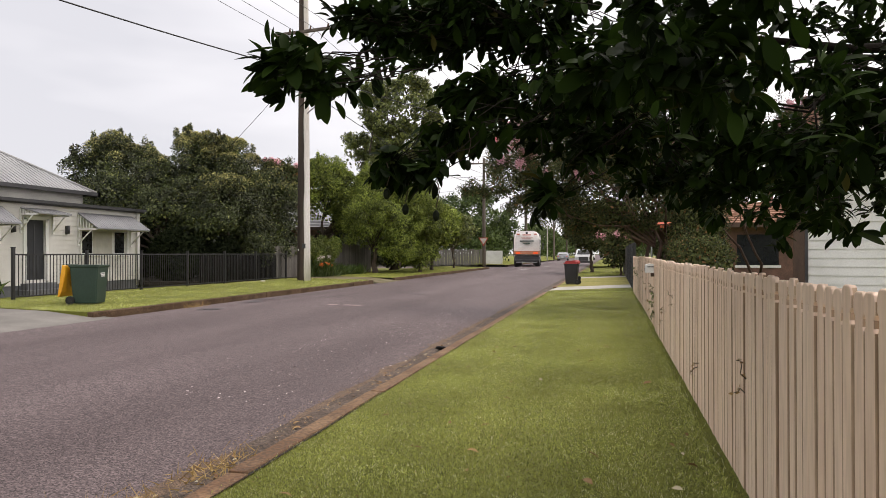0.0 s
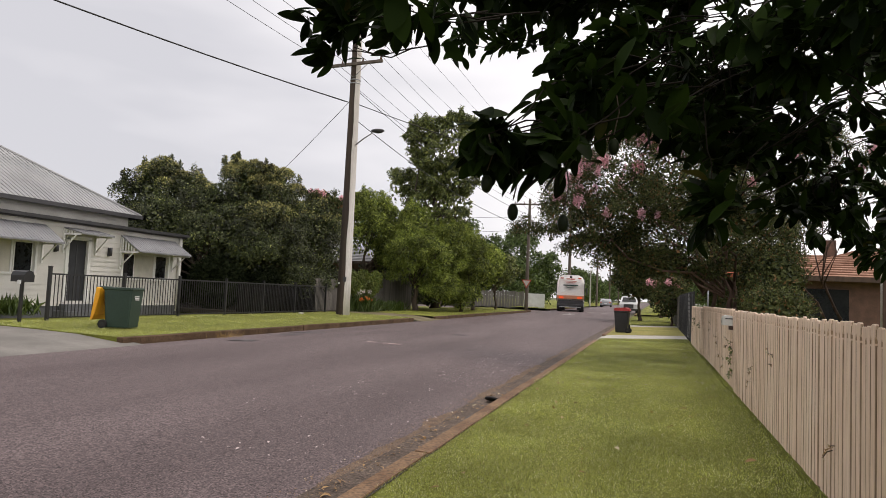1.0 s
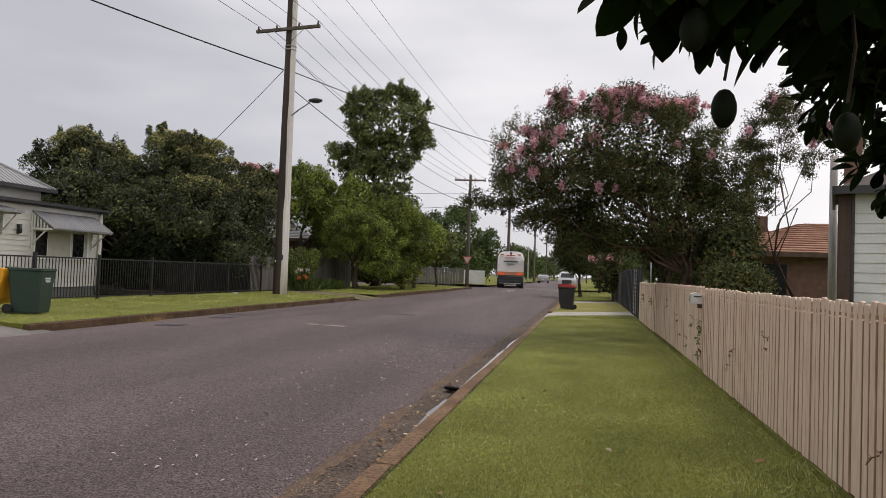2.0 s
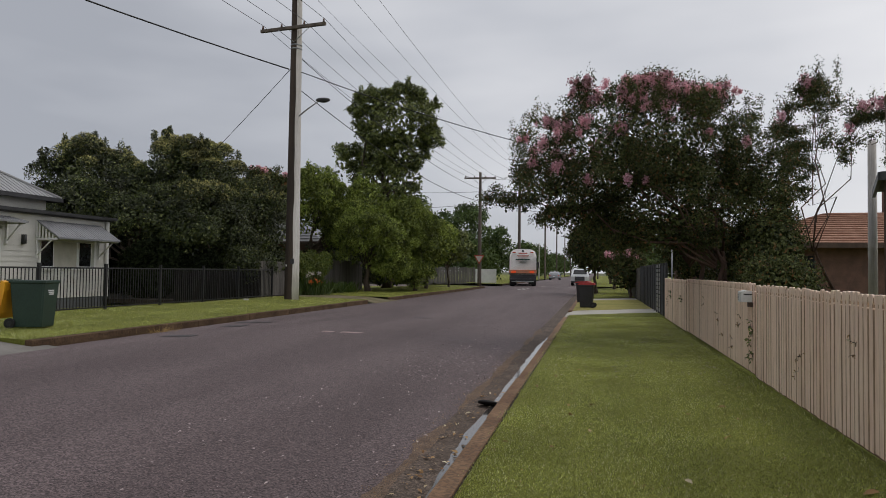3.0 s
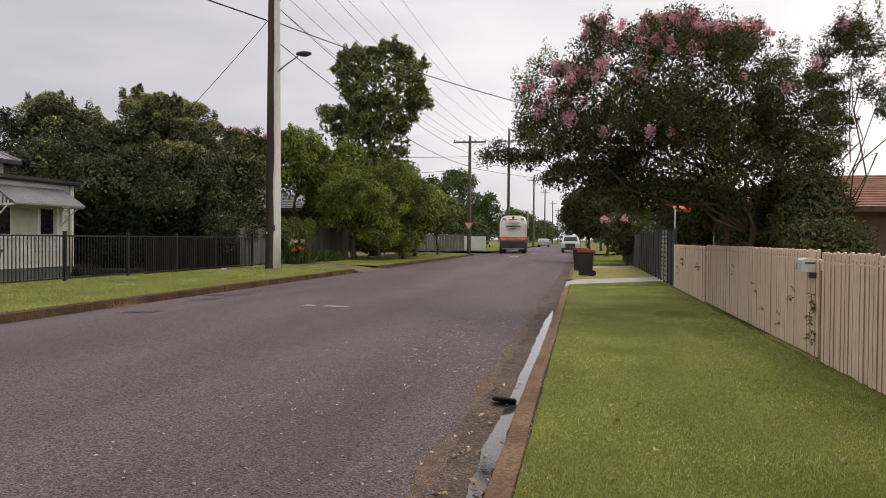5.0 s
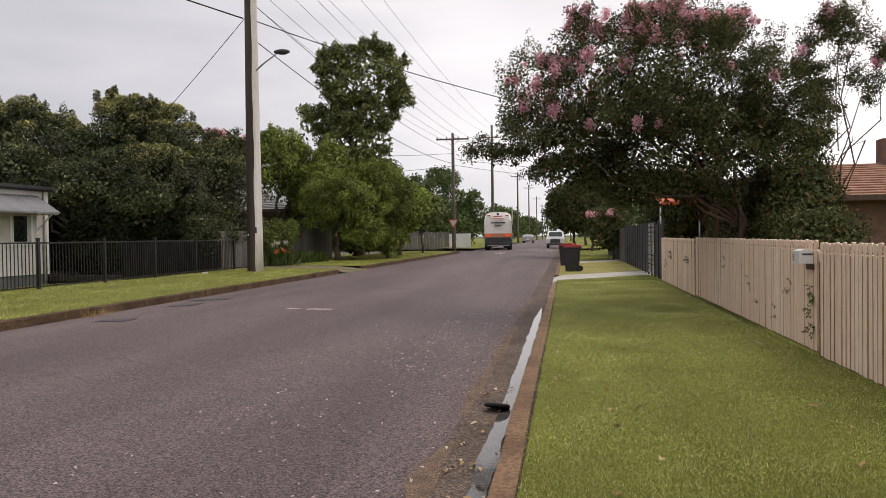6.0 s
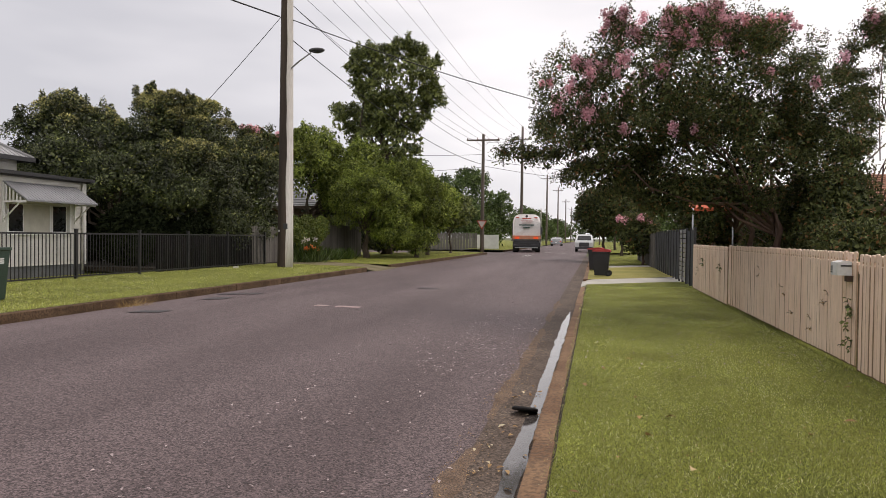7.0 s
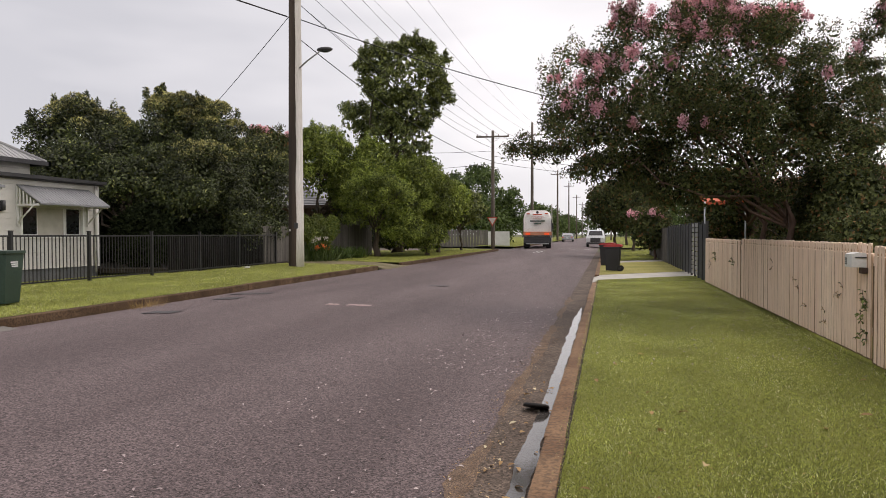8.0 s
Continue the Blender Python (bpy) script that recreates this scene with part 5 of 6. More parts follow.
for c in [c for c in bl if c[0] > -4.05]:
    q = 0.06 + 0.06 * rng.random()
    up = c[3] * 0.6 if c[2] > 4.6 else 0.0
    part("blossom", leaf_cloud("blossom", [(c[0] + rng.normal() * 0.1, c[1] - (0 if up else c[3] * 0.8), c[2] + up, q, q, q * 1.5), (c[0] + rng.normal() * 0.18, c[1] - (0 if up else c[3] * 0.8), c[2] + up, q * 0.7, q * 0.7, q)], 320, 0.034, rng, 0.9, 0.6), L_PINK, cm, "pink blossom cluster")
cm2, ccl2 = tree("crepe_myrtle", (3.9, 20.5, 0.15), 2.0, 0.07, [(-0.6, 0, 4.4, 0.95, 1.0, 1.15), (0.6, 0, 4.1, 0.85, 0.9, 0.8), (-1.4, -0.3, 3.4, 0.9, 0.9, 1.2)], 120, 0.22, 28000, 0.05, L_MYRTLE, M_SMOOTHBARK, "thin crepe myrtle with bare twigs and pink blossom", 24, limbs=9, stems=2, inner=0.0, shell=0.55, shoots=24, lean=(-0.7, 0), limb_r=0.22)
for c in [c for c in ccl2 if c[2] > 4.1][:14]:
    part("blossom", leaf_cloud("blossom", [(c[0], c[1], c[2] + 0.22, 0.12, 0.12, 0.18)], 120, 0.05, rng, 0.9, 0.5), L_PINK, cm2, "pink blossom cluster")
tree("garden_shrub", (1.75, 17.0, 0.15), 0.5, 0.06, [(0, 0, 0.85, 0.8, 1.1, 0.8), (0.1, 1.0, 1.3, 0.7, 1.0, 1.3)], 50, 0.36, 26000, 0.06, L_MYRTLE, M_BARK, "dark green garden shrub behind the gate", 25, category="shrub", inner=0.3, limbs=5)
tree("garden_shrub", (2.0, 19.8, 0.15), 0.7, 0.06, [(0, 0, 1.4, 0.8, 0.9, 1.4), (0.2, 2.2, 1.2, 1.2, 1.2, 1.2)], 60, 0.36, 28000, 0.06, L_MYRTLE, M_BARK, "tall dark garden shrub beside the house", 37, category="shrub", inner=0.3, limbs=5)
vs, vcl = tree("verge_shrub", (0.5, 41.5, 0.15), 0.8, 0.08, [(-0.2, 0, 1.5, 1.2, 2.0, 1.3)], 40, 0.45, 12000, 0.1, L_MYRTLE, M_SMOOTHBARK, "dark leafy shrub with pink blossom over the paling fence", 26, category="shrub", limbs=6)
for c in vcl[:8]:
    part("blossom", leaf_cloud("blossom", [(c[0] - 0.3, c[1] - 0.3, c[2], 0.2, 0.2, 0.2)], 90, 0.09, rng, 0.9, 0.5), L_PINK, vs, "pink blossom cluster")
tree("street_tree", (-1.3, 49.0, 0.15), 1.5, 0.14, [(0, 0, 2.9, 2.2, 2.6, 1.9)], 60, 0.55, 16000, 0.15, L_MYRTLE, M_BARK, "dark rounded street tree on the verge", 27, inner=0.3)
tree("street_tree", (0.2, 60.0, 0.15), 1.8, 0.14, [(0, 0, 3.6, 2.4, 2.6, 2.2)], 50, 0.6, 12000, 0.18, L_MYRTLE, M_BARK, "dark rounded street tree farther on", 28, inner=0.3)
tree("street_tree", (0.4, 88.0, 0.15), 2.0, 0.18, [(0, 0, 4.4, 2.8, 4.0, 2.8)], 50, 0.8, 9000, 0.26, L_FAR, M_BARK, "distant dark green street tree", 29, inner=0.3)


# woods and gardens in the distance
def far_wood(name, spots, label, seed, size, per):
    rng = np.random.default_rng(seed)
    cl = []
    for x, y, h, w in spots:
        cl += sub_clumps([(x, y, h * 0.5, w, w, h * 0.5)], 26, w * 0.34, rng, -0.9)
    return tagged(part(name, leaf_cloud(name, cl, per * len(spots), size, rng, 0.6, 0.4), L_FAR), label, "trees", kind="stuff")


rng = np.random.default_rng(77)
far_wood("far_woods", [(-20 - 3.4 * i + rng.normal(), 84 + rng.normal() * 4, rng.uniform(8.5, 11.5), rng.uniform(3, 4.2)) for i in range(9)] + [(-15.5, 80, 9.0, 3.2), (-17.5, 88, 11.0, 4), (-14.2, 86, 7.5, 2.4), (-13.6, 94, 7.5, 2.4)], "dark green garden trees past the side street", 31, 0.36, 3500)
far_wood("far_woods", [(-13.5 - rng.random() * 4, 96 + 15 * i, rng.uniform(6, 9), rng.uniform(3, 4.5)) for i in range(12)], "distant green trees lining the street", 32, 0.5, 1800)
far_wood("far_woods", [(3.5 + rng.random() * 5, 72 + 15 * i, rng.uniform(6, 9), rng.uniform(2.6, 4)) for i in range(14)], "distant green trees lining the other side", 33, 0.45, 1800)
far_wood("far_woods", [(-40 + 7 * i, 330 + rng.normal() * 10, rng.uniform(9, 13), 6) for i in range(12)], "trees closing the far end of the street", 34, 0.9, 900)
far_wood("far_woods", [(-34 - rng.random() * 20, 36 + 7 * i, rng.uniform(5, 8), 4) for i in range(5)], "garden trees behind the houses", 35, 0.35, 2500)


# creeper covered fence and garden bed across the road
cf = tagged(empty("creeper_fence", (-15.2, 33.4, 0.22)), "dark grey paling fence overgrown with green creeper", "fence")
me = bpy.data.meshes.new("paling")
bm = box(-0.01, 0, 0, 0.01, 0.14, 1.75)
bm.to_mesh(me)
bm.free()
me.materials.append(M_PALING)
for i in range(70):
    part("paling", me, None, cf, at=(0, 0.15 * i, 0.02 * math.sin(i * 2.1)))
rng = np.random.default_rng(41)
part("creeper", leaf_cloud("creeper", [(0.15, 0.5 + 0.35 * i, 1.35 + 0.25 * math.sin(i * 1.3), 0.35, 0.45, 0.6) for i in range(12)], 15000, 0.1, rng, 0.7, 0.35), L_CREEPER, cf, "yellow green creeper leaves")
dark = part("paling", box(-4.2, -0.03, 0, 0, 0, 1.6), M_PALING, cf, at=(0, -0.2, 0))
cf2 = tagged(empty("paling_fence", (-14.9, 30.3, 0.22)), "grey upright timber paling fence beside the pole", "fence")
for i in range(20):
    part("paling", me, None, cf2, at=Matrix.Translation((0, 0.15 * i, -0.2)))

cf3 = tagged(empty("paling_fence", (-14.75, 24.4, 0.27)), "dark weathered paling fence behind the bars, coloured for deep shade", "fence")
# same paling mesh, recoloured almost black because it stands in shade
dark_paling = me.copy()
dark_paling.materials[0] = M_SHADEPALING
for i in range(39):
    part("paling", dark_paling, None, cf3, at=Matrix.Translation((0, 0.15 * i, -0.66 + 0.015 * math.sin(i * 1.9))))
part("rail", box(-0.06, 0, 0.65, -0.012, 5.85, 0.73), M_SHADEPALING, cf3)
scrap = part("plastic_scrap", box(-0.09, -0.05, 0, 0.09, 0.05, 0.06, 0.02), M_LETTERWHITE, at=pose(-13.7, 27.2, 0.288, 0, 0, 25))
tagged(scrap, "white plastic scrap lying on the grass verge", "litter")


def strap_clump(at, n, h, label, seed, flowers=None):
    rng = np.random.default_rng(seed)
    e = tagged(empty("flower_clump", at), label, "plant")
    P = np.column_stack([rng.normal(size=n) * 0.3, rng.normal(size=n) * 0.4, np.zeros(n)])
    D = unit(np.column_stack([rng.normal(size=n) * 0.55, rng.normal(size=n) * 0.55, np.ones(n)]))
    L = rng.uniform(0.6, 1.0, n) * h
    part("leaves", leaf_mesh("leaves", P, D, rng.normal(size=(n, 3)), L, np.full(n, 0.05), FULL), L_STRAP, e)
    if flowers:
        fl = part("flower_heads", leaf_cloud("flower_heads", [(rng.normal() * 0.3, rng.normal() * 0.45, h * rng.uniform(0.8, 1.1), 0.1, 0.1, 0.1) for _ in range(6)], 110, 0.07, rng, 0.7, 0.5), flowers, e)
        tagged(fl, kind="stuff")


strap_clump((-13.9, 33.6, 0.25), 200, 0.7, "strappy green clump with orange lilies in flower", 51, L_ORANGEFLOWER)
strap_clump((-14.3, 34.2, 0.25), 260, 1.0, "strappy green clump with pale flowers", 52, L_WHITEFLOWER)
strap_clump((-14.2, 35.8, 0.25), 260, 0.7, "dark strappy green clump beside the fence", 53)
strap_clump((-14.0, 37.6, 0.25), 260, 0.7, "dark strappy green clump under the tree", 54)
strap_clump((-17.6, 17.6, 0.2), 200, 0.7, "green shrubby clump at the house wall", 55)

# ---- pale fence past the side street ----
sfz = tagged(empty("paling_fence", (-34, 74.5, 0.1)), "pale grey timber paling fence along the side street", "fence")
me2 = bpy.data.meshes.new("paling")
bm = box(0, -0.01, 0, 0.27, 0.01, 1.75)
bm.to_mesh(me2)
bm.free()
me2.materials.append(M_PALEPALING)
for i in range(68):
    part("paling", me2, None, sfz, at=(0.3 * i, 0, 0.04 * math.sin(i * 1.7)))
part("white_panel", box(20.4, -0.02, 0, 22.6, 0.02, 1.6), M_WHITE, sfz)


# ---- vehicles ----
def wheel(parent, x, y, r, w, rim=M_STEEL):
    t = part("wheel", cyl((x - w / 2, y, r), (x + w / 2, y, r), r, sides=24), M_RUBBER, parent)
    part("rim", cyl((x - w / 2 - 0.01, y, r), (x + w / 2 + 0.01, y, r), r * 0.6, sides=16), rim, t)


def profile_body(outline, half, taper_from, taper):
    """A car body from its side outline, narrowing above the belt."""
    bm = prism(outline, -half, half, "x")
    for v in bm.verts:
        if v.co.z > taper_from:
            v.co.x *= 1 - taper * min(1, (v.co.z - taper_from) / 0.5)
    bmesh.ops.bevel(bm, geom=bm.edges[:], offset=0.05, segments=2, affect="EDGES")
    return bm


def car(at, turn, paint, label, tall=False, seed=0):
    e = tagged(empty("parked_car", at, turn), label, "car")
    if tall:
        out = [(-2.4, 0.45), (-2.45, 0.95), (-2.35, 1.12), (-1.35, 1.2), (-0.75, 1.78), (1.9, 1.82), (2.3, 1.1), (2.35, 0.5)]
    else:
        out = [(-2.2, 0.3), (-2.25, 0.7), (-2.1, 0.82), (-1.1, 0.95), (-0.4, 1.42), (1.0, 1.47), (1.85, 1.05), (2.2, 0.98), (2.25, 0.4)]
    belt = 1.12 if tall else 0.95
    part("body", profile_body(out, 0.92, belt, 0.16), paint, e)
    top = out[4:6]
    z = top[0][1]
    f0, r0 = out[3], out[6]
    wsf = [(-0.72, f0[0] + 0.0, belt + 0.08), (0.72, f0[0] + 0.0, belt + 0.08), (0.62, top[0][0] - 0.08, z - 0.12), (-0.62, top[0][0] - 0.08, z - 0.12)]
    part("windscreen", raw("windscreen", [(x, y - 0.06, zz + 0.02) for x, y, zz in wsf] + [(x, y + 0.05, zz + 0.02) for x, y, zz in wsf], [(0, 1, 2, 3), (4, 7, 6, 5), (0, 4, 5, 1), (2, 6, 7, 3)]), M_GLASSDARK, e)
    wsr = [(-0.7, r0[0] + 0.02, belt + 0.08), (0.7, r0[0] + 0.02, belt + 0.08), (0.6, top[1][0] + 0.12, z - 0.12), (-0.6, top[1][0] + 0.12, z - 0.12)]
    part("rear_window", raw("rear_window", [(x, y + 0.05, zz + 0.02) for x, y, zz in wsr] + [(x, y - 0.05, zz + 0.02) for x, y, zz in wsr], [(0, 1, 2, 3), (4, 7, 6, 5), (0, 4, 5, 1), (2, 6, 7, 3)]), M_GLASSDARK, e)
    for s in (-1, 1):
        part("side_windows", prism([(f0[0] + 0.35, belt + 0.06), (top[0][0] + 0.1, z - 0.14), (top[1][0] - 0.1, z - 0.14), (r0[0] - 0.25, belt + 0.06)], s * 0.86 - 0.01, s * 0.86 + 0.01, "x"), M_GLASSDARK, e)
        part("headlamp", ball((s * 0.68, out[1][0] + 0.06, belt - 0.2), 0.17, (1, 0.4, 0.55), 10), M_HEADLAMP, e)
        part("tail_lamp", box(s * 0.72 - 0.12, out[-1][0] - 0.02, belt - 0.22, s * 0.72 + 0.12, out[-1][0] + 0.03, belt - 0.05, 0.01), M_LETTERRED, e)
        part("mirror", ball((s * 1.0, f0[0] + 0.4, belt + 0.1), 0.1, (1, 0.7, 0.8), 8), M_DARKTRIM, e)
    part("grille", box(-0.5, out[1][0] - 0.02, 0.55, 0.5, out[1][0] + 0.04, belt - 0.15, 0.01), M_DARKTRIM, e)
    part("front_bumper", box(-0.85, out[1][0] - 0.06, 0.32, 0.85, out[1][0] + 0.1, 0.52, 0.03), M_DARKTRIM, e)
    part("number_plate_bar", box(-0.2, out[-1][0] + 0.02, 0.6, 0.2, out[-1][0] + 0.05, 0.72), M_LETTERWHITE, e)
    for y in (-1.4, 1.35):
        for s in (-1, 1):
            wheel(e, s * 0.8, y, 0.36 if tall else 0.31, 0.22)
    return e


# fronts of the cars point along -y in their own space
car((-2.95, 79.0, 0.06), 0, M_CARWHITE, "white four wheel drive with a bull bar, parked facing us", True)
car((-8.9, 76.5, 0.1), 184, M_CARGREY, "dark grey sedan parked beside the kerb, seen from behind")
car((-8.2, 122.0, 0.1), 180, M_CARSILVER, "small silver car parked far down the street")
car((-4.2, 140.0, 0.1), 0, M_CARWHITE, "distant white car on the street")


def rear_truck(at, turn):
    e = tagged(empty("garbage_truck", at, turn), "white and grey rear loading garbage truck on the road", "truck")
    # rounded rear hopper
    out = [(-1.22, 0.95), (1.22, 0.95), (1.25, 1.6), (1.22, 2.7), (1.08, 3.2), (0.7, 3.42), (-0.7, 3.42), (-1.08, 3.2), (-1.22, 2.7), (-1.25, 1.6)]
    bm = prism(out, 0.0, 1.9, "y")
    for v in bm.verts:
        if v.co.y < 0.1:
            v.co.y = 0.16 * ((v.co.z - 2.1) / 1.3) ** 2 + 0.12 * (v.co.x / 1.2) ** 2
            if v.co.z > 3:
                v.co.y += 0.35
    bmesh.ops.bevel(bm, geom=bm.edges[:], offset=0.06, segments=2, affect="EDGES")
    part("hopper", bm, M_TRUCKWHITE, e)
    part("lower_band", box(-1.23, -0.03, 1.2, 1.23, 0.25, 1.52, 0.03), M_ORANGE, e, "orange lower band")
    part("bumper", box(-1.2, -0.1, 0.55, 1.2, 0.1, 0.72, 0.02), M_DARKTRIM, e)
    part("step", box(-1.0, -0.22, 0.42, 1.0, 0.0, 0.5, 0.01), M_STEEL, e)
    part("under_panel", box(-1.15, 0.1, 0.6, 1.15, 0.3, 1.1), M_DARKTRIM, e)
    for s in (-1, 1):
        part("tail_lamp", box(s * 0.82 - 0.2, -0.07, 1.22, s * 0.82 + 0.2, -0.03, 1.42, 0.01), M_TAIL, e, "lit orange red tail lamp")
        part("upper_lamp", box(s * 0.8 - 0.14, 0.16, 3.05, s * 0.8 + 0.14, 0.36, 3.15, 0.01), M_LETTERRED, e)
        part("mudflap", box(s * 0.9 - 0.3, 0.2, 0.2, s * 0.9 + 0.3, 0.23, 0.9), M_RUBBER, e)
        part("side_rail", box(s * 1.24 - 0.03, 0.1, 1.0, s * 1.24 + 0.03, 0.16, 2.6), M_DARKTRIM, e)
    for k, (w, z, h, mt) in enumerate(((1.3, 2.4, 0.1, M_LETTER), (0.6, 2.2, 0.06, M_LETTER), (0.8, 2.98, 0.09, M_LETTERRED), (1.1, 2.8, 0.03, M_LETTERRED), (0.9, 2.7, 0.025, M_LETTERRED))):
        part("lettering_bar", box(-w / 2, -0.035, z, w / 2, 0.1, z + h), mt, e)
    part("emblem", ball((0, 0.18, 3.22), 0.12, (1, 0.6, 1), 8), M_DARKTRIM, e)
    # long body
    part("body", prism([(-1.2, 0.95), (1.2, 0.95), (1.22, 3.1), (1.0, 3.3), (-1.0, 3.3), (-1.22, 3.1)], 1.92, 6.3, "y"), M_TRUCKGREY, e, "grey compactor body")
    for s in (-1, 1):
        for k, (w, z) in enumerate(((2.6, 2.6), (3.0, 2.1), (2.2, 1.65))):
            part("slogan_bar", box(s * 1.225 - 0.012, 2.3, z, s * 1.225 + 0.012, 2.3 + w, z + 0.26), M_LETTERWHITE, e)
    part("chassis", box(-0.5, 0.3, 0.55, 0.5, 8.0, 0.95), M_DARKTRIM, e)
    cab = part("cab", profile_cab(), M_TRUCKWHITE, e)
    part("windscreen", box(-1.0, 8.38, 1.75, 1.0, 8.42, 2.6), M_GLASSDARK, cab)
    for s in (-1, 1):
        part("side_window", box(s * 1.19 - 0.015, 7.1, 1.8, s * 1.19 + 0.015, 8.1, 2.6), M_GLASSDARK, cab)
        part("mirror", box(s * 1.4 - 0.08, 8.2, 1.7, s * 1.4 + 0.08, 8.28, 2.4, 0.02), M_DARKTRIM, cab)
        for y in (1.2, 2.5, 7.5):
            wheel(e, s * 0.98, y, 0.5, 0.42)
    return e


def profile_cab():
    bm = prism([(6.5, 0.7), (8.35, 0.7), (8.4, 1.6), (8.3, 2.7), (8.0, 2.95), (6.5, 2.95)], -1.17, 1.17, "x")
    bmesh.ops.bevel(bm, geom=bm.edges[:], offset=0.06, segments=2, affect="EDGES")
    return bm


rear_truck((-7.75, 66.0, 0.12), 5)


# ---- houses beyond the picket fence ----
def white_house():
    e = tagged(empty("white_house", (3.95, 18.2, 0.14), -18), "white weatherboard house with brown corner post and chimney", "house")
    board = prism([(-0.004, 0.0), (-0.026, 0.0), (-0.006, 0.19), (0.01, 0.19)], 0.12, 7.5, "x")
    me = bpy.data.meshes.new("board")
    board.to_mesh(me)
    board.free()
    me.materials.append(M_WHITE)
    for i in range(15):
        part("board", me, None, e, at=(0, 0, 0.25 + 0.185 * i))
    part("wall_core", box(0.1, 0.02, 0, 7.5, 2.4, 3.05), M_PLINTH, e)
    part("side_wall", box(0.0, 0.05, 0, 0.1, 2.4, 3.05), M_BROWNWOOD, e)
    part("corner_post", box(-0.16, -0.05, 0, 0.06, 0.05, 3.02, 0.01), M_BROWNWOOD, e)
    part("corner_trim", box(0.063, -0.055, 0, 0.118, 0.0, 3.02, 0.004), M_DARKTRIM, e)
    V = [(-0.2, -0.3, 3.12), (8.1, -0.3, 3.12), (8.1, 2.8, 3.12), (-0.2, 2.8, 3.12), (1.4, 1.2, 4.0), (7.0, 1.2, 4.0)]
    part("roof", raw("roof", V, [(0, 1, 5, 4), (1, 2, 5), (2, 3, 4, 5), (3, 0, 4), (3, 2, 1, 0)]), M_DARKTILE, e)
    part("fascia", box(-0.22, -0.35, 3.0, 8.1, -0.29, 3.15), M_DARKTRIM, e)
    part("fascia", box(-0.26, -0.3, 3.0, -0.2, 2.8, 3.15), M_DARKTRIM, e)
    ch = part("chimney", box(-0.06, 1.28, 3.0, 0.26, 1.62, 4.85, 0.01), M_BRICK, e)
    part("chimney_cap", box(-0.08, 1.26, 4.74, 0.28, 1.64, 4.87, 0.01), M_BRICK, ch)
    return e


white_house()
gp = tagged(empty("service_post", (4.7, 21.3, 0.14)), "grey timber service post beside the house", "post")
part("shaft", cyl((0, 0, -0.1), (0, 0, 4.3), 0.1, 0.085, 12), M_POLE, gp)


def tile_house(at, w, d, label, roof=M_TILE, h=2.6, rise=2.0):
    e = tagged(empty("brick_house", at), label, "house")
    part("wall", box(0, 0, 0, w, d, h), M_BRICK, e)
    for k in range(3):
        wn = part("window", box(0.8 + k * w / 3, -0.04, 0.8, 0.8 + k * w / 3 + 1.5, 0.02, 2.0), M_GLASSDARK, e)
        part("frame", box(0.72 + k * w / 3, -0.06, 0.7, 0.8 + k * w / 3 + 1.58, -0.042, 0.8), M_WHITE, wn)
    o = 0.6
    V = [(-o, -o, h), (w + o, -o, h), (w + o, d + o, h), (-o, d + o, h), (d / 2, d / 2, h + rise), (w - d / 2, d / 2, h + rise)]
    part("roof", raw("roof", V, [(0, 1, 5, 4), (1, 2, 5), (2, 3, 4, 5), (3, 0, 4), (3, 2, 1, 0)]), roof, e)
    rows = []
    n = 14
    for i in range(n):
        f = i / n
        y, z = -o + (d / 2 + o) * f, h + 0.02 + rise * f
        a, b = -o + (d / 2 + o) * f, w + o - (d / 2 + o) * f
        rows.append(([(a, y, z), (b, y, z)], [0.035, 0.035], 5))
        rows.append(([(a, y, z), (a, d - y, z)], [0.035, 0.035], 5))
    tagged(part("tile_course", tubes("tile_course", rows), roof, e), kind="stuff")
    part("fascia", box(-o - 0.05, -o - 0.06, h - 0.15, w + o, -o, h + 0.03), M_BROWNWOOD, e)
    part("fascia", box(-o - 0.06, -o, h - 0.15, -o, d + o, h + 0.03), M_BROWNWOOD, e)
    c = part("chimney", box(w * 0.5, d * 0.45, h + rise * 0.6, w * 0.5 + 0.6, d * 0.45 + 0.6, h + rise + 0.9), M_BRICK, e)
    return e


tile_house((4.0, 31.0, 0.14), 12, 8, "dark brick house with weathered terracotta tile roof", M_TILE, 2.42, 1.45)
tile_house((4.0, 46.0, 0.14), 11, 8, "brick house with red tile roof past the fence")
tile_house((-27, 44.0, 0.24), 9, 7, "grey roofed house hidden behind the trees", M_ROOF, 2.9, 1.6)
tree("garden_tree", (3.4, 38.0, 0.15), 1.2, 0.12, [(0, 0, 2.3, 2.0, 2.4, 2.0)], 60, 0.5, 18000, 0.12, L_MYRTLE, M_BARK, "dark leafy garden tree behind the steel fence", 39, inner=0.3)
shade = tagged(empty("shade_sail", (2.3, 33.0, 2.62)), "orange shade awning in the neighbouring garden", "awning")
part("cloth", raw("cloth", [(-0.6, 0, 0), (0.8, 0, 0.05), (0.9, 1.8, 0.2), (-0.7, 1.8, 0.22), (-0.6, 0, -0.12), (0.8, 0, -0.1)], [(0, 1, 2, 3), (0, 4, 5, 1)]), M_ORANGEAWN, shade)
for dx in (-0.6, 0.8):
    part("post", cyl((dx, 0, -2.5), (dx, 0, 0), 0.03, sides=8), M_STEEL, shade)
tile_house((-40, 88.0, 0.2), 11, 8, "red roofed house past the side street")


